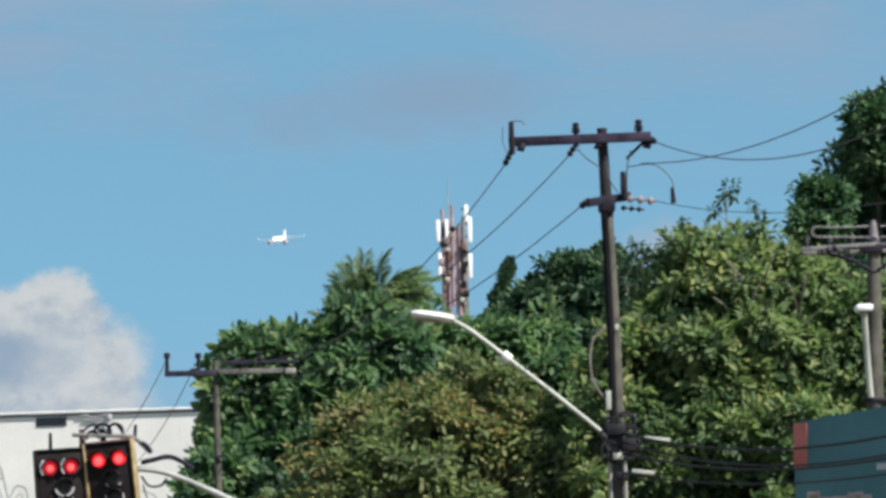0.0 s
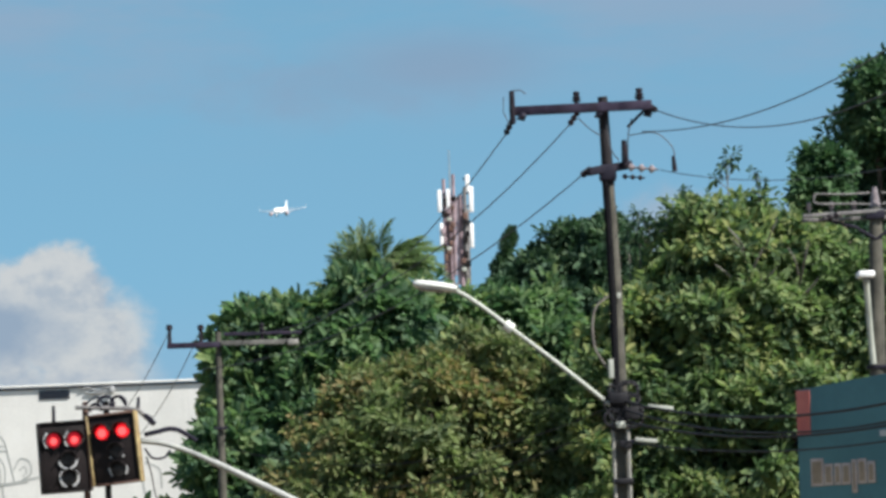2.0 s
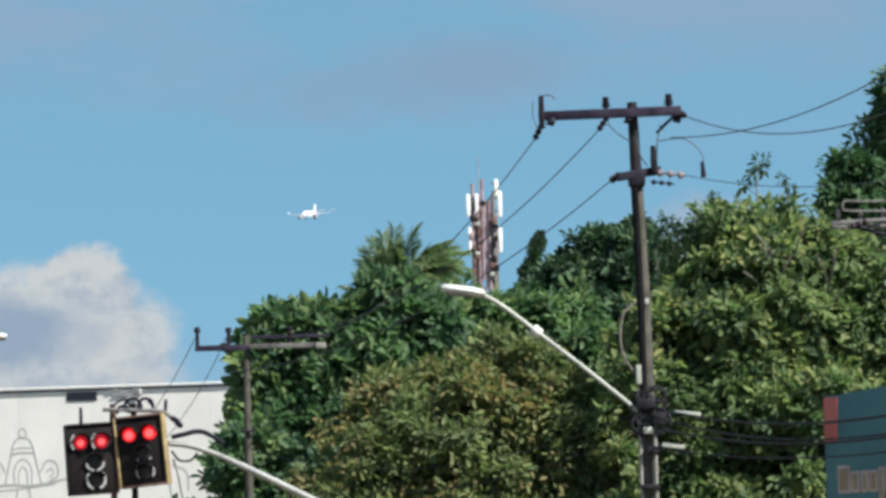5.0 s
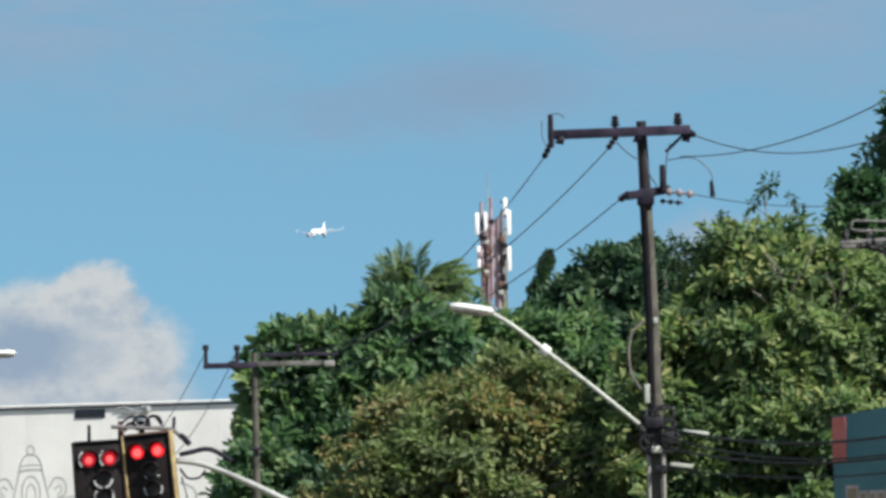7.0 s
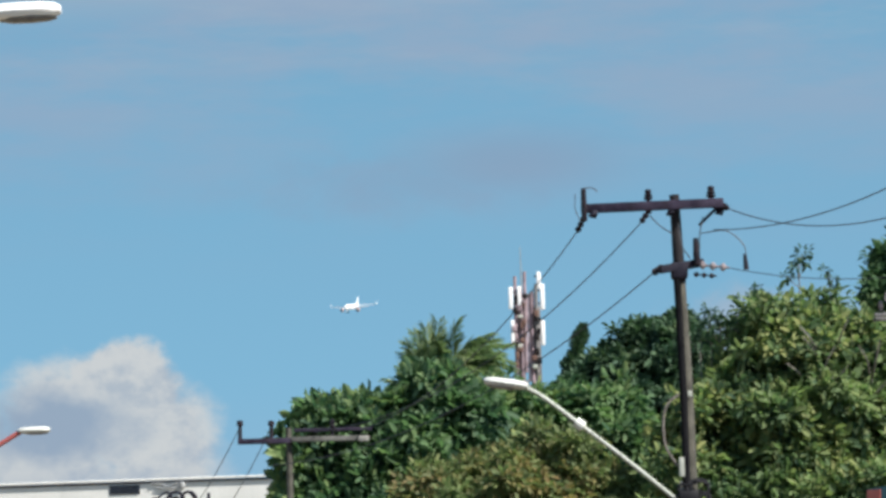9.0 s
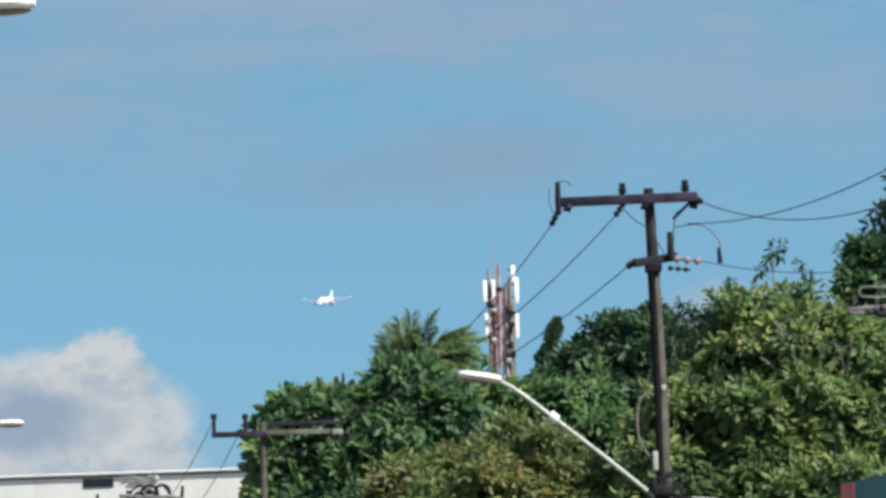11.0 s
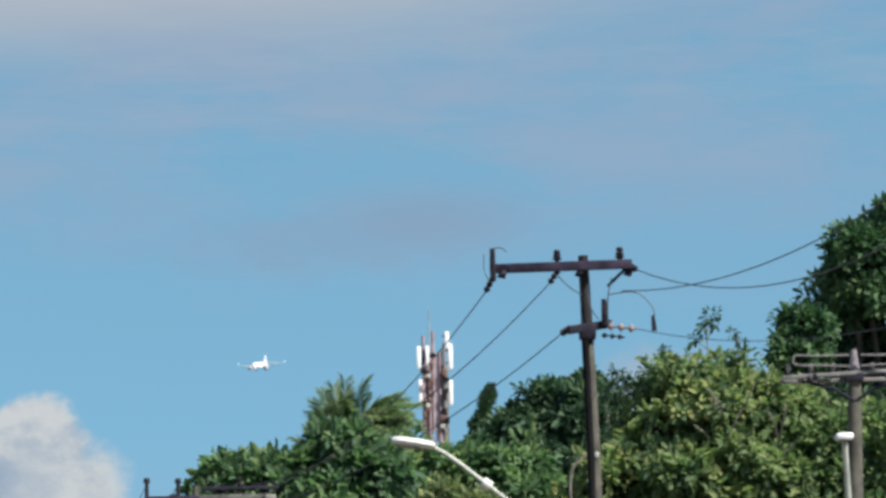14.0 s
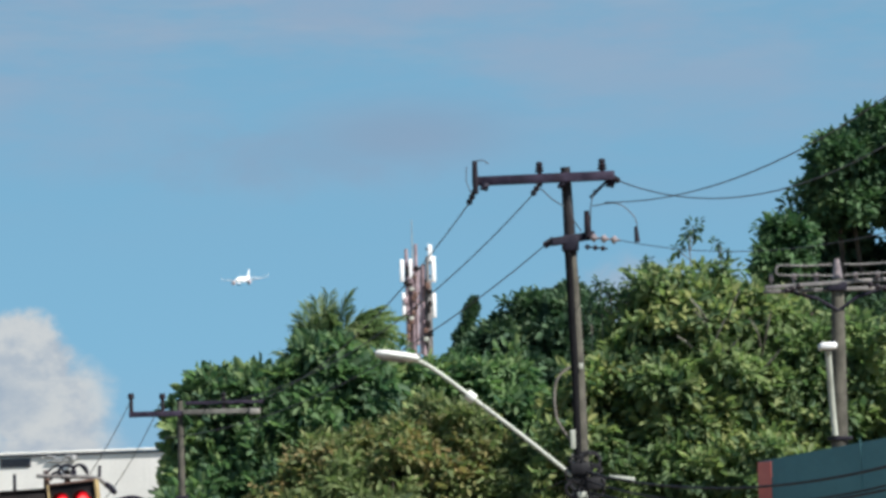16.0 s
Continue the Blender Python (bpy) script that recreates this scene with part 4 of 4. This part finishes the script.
tree((1.4, 121, 0), [(-0.6, 0, 6.8, 2.2, 1.6, 2.3), (1.4, 0, 6.6, 1.9, 1.6, 1.9), (-2.6, 0, 6.5, 1.6, 1.4, 2.0), (0.4, -0.3, 5.2, 2.6, 1.4, 1.8), (2.6, 0.2, 6.7, 1.2, 1.2, 1.6), (-2.3, -5.4, 7.9, 0.85, 0.8, 1.0), (-1.5, -5.0, 7.6, 0.9, 0.8, 1.1), (0.3, 0, 8.2, 1.1, 1.0, 0.8), (1.5, 0.2, 7.6, 0.8, 0.9, 0.8)], LEAF_MID, "dense green tree behind the lamp", 14, density=0.75, ragged=0.3, leaf=(0.27, 0.13))
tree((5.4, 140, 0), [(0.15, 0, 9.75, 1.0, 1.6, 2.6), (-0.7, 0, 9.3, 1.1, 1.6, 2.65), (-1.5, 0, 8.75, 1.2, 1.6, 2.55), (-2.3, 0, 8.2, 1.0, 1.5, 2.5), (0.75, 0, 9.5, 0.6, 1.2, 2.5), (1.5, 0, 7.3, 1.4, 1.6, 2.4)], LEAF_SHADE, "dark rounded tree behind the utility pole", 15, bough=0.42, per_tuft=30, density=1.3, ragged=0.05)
sunlit = tree((7.0, 105, 0), [(-0.3, 0, 6.9, 1.8, 1.8, 2.3), (-1.8, 0, 5.7, 1.6, 1.6, 2.4), (1.6, 0, 6.2, 1.9, 1.7, 2.3), (3.6, 0, 5.6, 2.0, 1.7, 2.6), (-2.0, -1.3, 3.3, 1.8, 1.4, 2.0), (0.6, -1.7, 3.4, 2.2, 1.5, 2.2), (3.0, -1.4, 3.0, 2.2, 1.5, 2.0), (-0.85, 0.1, 8.75, 0.5, 0.7, 0.7), (0.05, 0.1, 8.8, 0.65, 0.8, 0.7), (0.65, 0.1, 8.4, 0.5, 0.8, 0.7), (-1.6, 0.2, 7.9, 0.4, 0.6, 0.5), (1.25, 0.1, 7.9, 0.7, 0.9, 0.7), (2.4, 0.2, 7.3, 0.9, 0.9, 1.2), (-0.85, -1.2, 7.0, 0.8, 0.7, 0.8), (-0.7, -1.4, 5.9, 0.8, 0.7, 0.8), (1.1, -2.0, 5.0, 1.1, 0.9, 0.7), (-2.4, -1.4, 5.0, 0.8, 0.7, 0.8)],
     LEAF_YELLOW, "large sunlit tree with yellow-green leaves", 16, leaf=(0.24, 0.115), ragged=0.34, trunk=0.3, density=0.76)
g = np.random.default_rng(77)
for k in range(12):
    x0, z0 = g.uniform(-0.3, 1.4), g.uniform(7.0, 8.8)
    dx, dz = g.uniform(-0.5, 0.5), g.uniform(0.35, 0.9)
    tube_part("bare_branch", bend([(x0, -1.1, z0), (x0 + 0.4 * dx, -1.7, z0 + 0.5 * dz), (x0 + dx, -1.85, z0 + dz)]), [0.030 - 0.0012 * i for i in range(17)], TWIG, sunlit, "bare grey branch", 6)
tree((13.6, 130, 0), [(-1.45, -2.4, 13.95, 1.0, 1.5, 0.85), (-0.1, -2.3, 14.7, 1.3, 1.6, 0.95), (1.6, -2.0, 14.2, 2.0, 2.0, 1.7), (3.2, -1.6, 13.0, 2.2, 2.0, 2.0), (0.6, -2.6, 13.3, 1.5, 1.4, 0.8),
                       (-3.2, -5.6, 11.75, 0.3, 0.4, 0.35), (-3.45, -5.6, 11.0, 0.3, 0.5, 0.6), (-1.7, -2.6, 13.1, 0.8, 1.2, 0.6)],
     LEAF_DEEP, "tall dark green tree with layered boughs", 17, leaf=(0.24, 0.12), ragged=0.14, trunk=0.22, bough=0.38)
# the dark hollow under the boughs: its shade is put into the leaf colour
tree((13.2, 129.2, 0), [(-1.5, 0, 12.2, 1.3, 0.8, 0.9), (-0.6, 0, 10.6, 2.6, 0.8, 1.5), (1.6, 0, 11.4, 2.0, 0.9, 1.9), (-1.6, 0, 9.6, 2.0, 0.8, 1.2), (-2.6, -1.8, 9.5, 1.3, 0.8, 1.1), (-0.6, -2.0, 9.2, 2.2, 0.8, 1.2), (1.6, -1.6, 9.6, 2.0, 0.8, 1.4)], LEAF_SHADE, "dark tree under the taller boughs, shade put into its colour", 18, density=1.4, ragged=0.03, trunk=0.16)

# added backing trees that close gaps, with shade put into their leaf colour
tree((8.4, 113, 0), [(-2.4, 0, 4.4, 2.4, 1.1, 3.6), (0.6, 0, 4.8, 2.6, 1.1, 3.8), (3.4, 0, 4.6, 2.6, 1.1, 3.8)], LEAF_SHADE, "added backing tree behind the sunlit one, shade in its leaf colour", 19, density=1.2, ragged=0.05, leaf=(0.3, 0.15))
tree((0.6, 112, 0), [(-1.6, 0, 3.6, 2.6, 1.0, 2.6), (1.6, 0, 3.8, 2.6, 1.0, 2.8)], LEAF_SHADE, "added backing tree behind the reddish one, shade in its leaf colour", 20, density=1.2, ragged=0.05, leaf=(0.3, 0.15))

# tufted twigs that rise out of the sunlit tree
for k, (tx, stem_top, tufts) in enumerate(((6.72, 10.45, ((0.10, 0.14, 0.16), (-0.02, -0.08, 0.13), (0.17, -0.02, 0.12), (-0.24, -0.32, 0.10))),
                                           (7.36, 10.25, ((-0.08, 0.0, 0.09), (0.08, -0.20, 0.10), (0.05, -0.36, 0.07))),
                                           (5.88, 9.85, ((0.0, 0.05, 0.12), (-0.16, -0.15, 0.10), (0.14, -0.2, 0.10))),
                                           (5.05, 9.15, ((0.0, 0.05, 0.13), (-0.22, -0.05, 0.11), (0.2, -0.12, 0.12), (-0.35, -0.25, 0.1))),
                                           (4.62, 9.05, ((0.0, 0.05, 0.13), (-0.18, -0.2, 0.12), (0.16, -0.12, 0.10))),
                                           (5.42, 9.4, ((0.0, 0.05, 0.15), (-0.2, -0.12, 0.13), (0.16, -0.2, 0.12))),
                                           (4.84, 9.42, ((0.02, 0.04, 0.14), (-0.16, -0.14, 0.11), (0.2, -0.1, 0.13))))):
    g = np.random.default_rng(40 + k)
    ob = thing("sapling", (tx, 105.2, 0), "thin sparse sapling rising above the tree crowns", "tree", "saplings")
    tube_part("stem", bend([(0.1, 0, -0.1), (0.05, 0, stem_top * 0.5), (0.02, 0, stem_top - 0.6), (0, 0, stem_top)]), [0.028 - 0.023 * i / 24 for i in range(25)], TWIG, ob, "thin grey stem", 6)
    cs, ws, ns = [], [], []
    for ox, oz, size in tufts:
        end = np.array((ox, g.uniform(-0.1, 0.1), stem_top + oz))
        tube_part("twig", [(0.01, 0, stem_top - 0.35 + 0.6 * oz), tuple(end)], [0.012, 0.006], TWIG, ob, sides=5)
        for j in range(int(900 * size * size) + 8):
            o = g.normal(size=3)
            cs.append(end + o * size * 0.45)
            ws.append(o + np.array([0, 0, -0.3]))
            ns.append(np.array([0, 0, 1]) + g.normal(size=3) * 0.6)
    leaf_mesh("crown", cs, ws, ns, g.uniform(0.09, 0.16, len(cs)), g.uniform(0.06, 0.09, len(cs)), LEAF_SHADE, ob, "few dark leaves in tufts")


def palm(at, height, seed, fronds, dry=0):
    """A coconut palm in the wind; each frond (its bearing round the crown, rise, length and drift) is a rib with
    leaflets that hang off both sides."""
    g = np.random.default_rng(seed)
    ob = thing("palm_tree", at, "palm with upright fronds and others blown sideways by the wind", "palm", "palms")
    tube_part("trunk", bend([(0.3, 0, -0.2), (0.15, 0, height * 0.5), (0, 0, height)]), [0.17 - 0.06 * i / 16 for i in range(17)], BARK, ob, "slim ringed trunk", 10)
    for count, (a, rise, length, wind, droop) in enumerate(fronds):
        blade_mat = LEAF_DRY if count < dry else LEAF_PALM
        a, rise = radians(a), radians(rise)
        d = Vector((math.cos(a) * math.cos(rise), math.sin(a) * math.cos(rise), math.sin(rise)))
        p, pts = Vector((0, 0, height)), []
        for k in range(11):
            pts.append(p.copy())
            d = (d + Vector((wind, 0, -droop * (0.6 + 0.12 * k)))).normalized()
            p = p + d * length / 10 * g.uniform(0.95, 1.05)
        rib = tube_part("frond", pts, [0.022 - 0.0017 * k for k in range(11)], blade_mat, ob, "dry grey frond" if count < dry else "green frond", 5)
        cs, ws, ns, ls = [], [], [], []
        for k in range(1, 10):
            for q in range(5):
                base = pts[k].lerp(pts[k + 1], q / 5)
                way = (pts[k + 1] - pts[k]).normalized()
                side = way.cross(Vector((0, -0.4, 1))).normalized()
                for s in (-1, 1):
                    cs.append(base)
                    ws.append(way * 0.9 + side * s * 0.55 + Vector((0.12 + wind, 0, -0.22)) + Vector(g.normal(size=3) * 0.10))
                    ns.append(way.cross(side) * -1 + Vector(g.normal(size=3) * 0.3))
                    ls.append((0.46 - 0.035 * abs(k - 4)) * g.uniform(0.8, 1.1))
        leaf_mesh("frond_blade", cs, ws, ns, ls, np.array(ls) * 0.085, blade_mat, rib, "")


palm_rng = random.Random(21)
upright = [(180 + palm_rng.uniform(-40, 40), 88 - 11 * k, 1.45 - 0.08 * k, 0.01, 0.015) for k in range(5)]
blown = [(palm_rng.uniform(-60, 60), 72 - 6 * k, 1.25 + 0.06 * (k % 4), 0.10 + 0.02 * (k % 3), 0.03 + 0.008 * k) for k in range(9)]
filling = [(palm_rng.uniform(180, 360), palm_rng.uniform(5, 75), palm_rng.uniform(0.8, 1.25), 0.06, 0.08) for k in range(20)]
hanging = [(180 + palm_rng.uniform(-30, 60), palm_rng.uniform(10, 40), 1.0, -0.02, 0.14) for k in range(4)]
palm((-0.95, 116.2, 0), 8.75, 21, hanging + upright + filling[:9], dry=4)
palm((-0.55, 116.4, 0), 9.1, 22, blown + filling[9:])
palm((-1.25, 115.7, 0), 8.35, 23, [(palm_rng.uniform(90, 400), palm_rng.uniform(20, 80), palm_rng.uniform(0.8, 1.2), 0.05, 0.06) for k in range(18)])

# the narrow conifer far back
g = np.random.default_rng(31)
conifer = thing("tree", (2.45, 150, 0), "narrow dark conifer leaning to one side", "tree", "trees")
tube_part("trunk", bend([(0, 0, -0.2), (0.02, 0, 6), (0.18, 0, 10.6), (0.62, 0, 12.5)]), [0.16 - 0.006 * i for i in range(25)], BARK, conifer)
hh = g.uniform(3.0, 12.42, 9000)
rr = np.interp(hh, [3, 9, 10.6, 11.5, 12.1, 12.6], [1.1, 0.75, 0.36, 0.22, 0.13, 0.02]) * g.uniform(0.4, 1.0, 9000) * (1 + 0.35 * np.sin(hh * 9.0))
aa = g.uniform(0, 2 * math.pi, 9000)
cc = np.stack([rr * np.cos(aa) + np.interp(hh, [3, 9, 10.6, 12.6], [0.0, 0.08, 0.22, 0.74]), rr * np.sin(aa), hh], axis=1)
ww = np.stack([np.cos(aa), np.sin(aa), np.full(9000, 0.9)], axis=1) + g.normal(size=(9000, 3)) * 0.35
leaf_mesh("crown", cc, ww, np.stack([np.cos(aa), np.sin(aa), np.ones(9000)], axis=1), g.uniform(0.12, 0.24, 9000), g.uniform(0.05, 0.09, 9000), LEAF_SHADE, conifer, "dense dark needles")

# ---- airliner ----
plane = thing("airliner", (-98.5, 4000, 311.0), "white twin-engined airliner on approach with wheels down", "aircraft")
plane.rotation_euler = (radians(5), radians(-1.5), radians(-14))
plane.scale = (1.1, 1.1, 1.1)
# local: nose towards -y, span along x
fus = [(-18.0, 0.15, -0.5), (-17.4, 0.75, -0.4), (-16.0, 1.45, -0.15), (-13.5, 1.9, 0), (-8, 2.0, 0), (5, 2.0, 0), (10, 1.75, 0.25), (15, 1.0, 0.75), (18.8, 0.35, 1.15)]
tube_part("fuselage", [(0, y, z) for y, r, z in fus], [r for y, r, z in fus], PLANE_WHITE, plane, "white fuselage", 24)


def wing_part(name, root_le, root_chord, tip_le, tip_chord, thick, mat, parent, label=""):
    """A tapering aerofoil between its root and tip leading edges."""
    bm = bmesh.new()
    rings = []
    for (x, y, z), c, t in ((root_le, root_chord, thick), (tip_le, tip_chord, thick * 0.4)):
        prof = [(0, 0), (0.08, 0.6), (0.3, 1.0), (0.65, 0.6), (1.0, 0.03), (0.65, -0.25), (0.3, -0.45), (0.08, -0.35)]
        vertical = abs(tip_le[2] - root_le[2]) > abs(tip_le[0] - root_le[0])
        rings.append([bm.verts.new((x + (t * h * 0.5 if vertical else 0), y + c * f, z + (0 if vertical else t * h * 0.5))) for f, h in prof])
    for k in range(8):
        bm.faces.new((rings[0][k], rings[0][(k + 1) % 8], rings[1][(k + 1) % 8], rings[1][k]))
    bm.faces.new(rings[0])
    bm.faces.new(rings[1][::-1])
    return part(name, bm, mat, parent, label)


for s in (-1, 1):
    wing_part("wing", (s * 1.5, -5.0, -1.1), 7.0, (s * 17.0, 4.0, 0.7), 1.6, 1.1, PLANE_GREY, plane, "grey swept wing")
    wing_part("slat", (s * 2.0, -5.25, -1.05), 0.9, (s * 16.8, 3.7, 0.75), 0.5, 0.4, PLANE_WHITE, plane, "white leading edge")
    wing_part("winglet", (s * 17.0, 4.2, 0.7), 1.4, (s * 17.4, 5.4, 2.6), 0.6, 0.2, PLANE_WHITE, plane)
    wing_part("flap", (s * 2.0, 1.8, -1.3), 2.4, (s * 11.0, 3.6, -0.5), 1.4, 0.35, PLANE_GREY, plane)
    wing_part("tailplane", (s * 0.6, 14.0, 1.0), 3.8, (s * 6.2, 17.2, 1.6), 1.4, 0.5, PLANE_WHITE, plane)
    pod = [(-7.4, 0.9), (-7.1, 1.12), (-5.5, 1.2), (-3.5, 1.0), (-2.6, 0.6)]
    eng = tube_part("engine", [(s * 5.8, y, -2.2) for y, r in pod], [r for y, r in pod], ENGINE_PAINT, plane, "pale pinkish engine nacelle", 18)
    bm = bmesh.new()
    add_sweep(bm, [(s * 5.8, -7.44, -2.2), (s * 5.8, -7.41, -2.2)], 0.8, 16)
    part("intake", bm, BLACK_PLASTIC, eng)
    box_part("pylon", (s * 5.8, -4.2, -1.1), (0.35, 3.2, 1.2), PLANE_GREY, plane, "", 0.1)
    gear = tube_part("main_gear", [(s * 3.7, 1.2, -1.2), (s * 3.7, 1.2, -3.6)], 0.16, PLANE_GREY, plane)
    for q in (-0.45, 0.45):
        tube_part("wheel", [(s * 3.7 + q - 0.18, 1.2, -3.7), (s * 3.7 + q + 0.18, 1.2, -3.7)], 0.56, RUBBER, gear, "", 14)
for x0, y0, z0 in ((-2.3, -5.2, -1.1), (2.3, -5.2, -1.1), (0.0, -12.9, -2.4)):
    bm = bmesh.new()
    add_sweep(bm, [(x0, y0 - 0.25, z0), (x0, y0 - 0.1, z0), (x0, y0 + 0.2, z0)], [0.2, 0.34, 0.25], 12)
    part("landing_light", bm, LANDING, plane, "lit landing light")
wing_part("tail_fin", (0, 12.0, 1.6), 5.6, (0, 16.6, 7.0), 2.2, 0.6, PLANE_WHITE, plane, "white tail fin")
nose_gear = tube_part("nose_gear", [(0, -12.6, -1.6), (0, -12.6, -3.6)], 0.12, PLANE_GREY, plane)
tube_part("wheel", [(-0.3, -12.6, -3.7), (0.3, -12.6, -3.7)], 0.4, RUBBER, nose_gear, "", 12)
bm = bmesh.new()
add_box(bm, (0, -16.35, 0.75), (1.7, 0.5, 0.42), Euler((radians(-38), 0, 0)).to_matrix(), 0.08)
part("windscreen", bm, DARK_GLASS, plane, "dark cockpit windows")
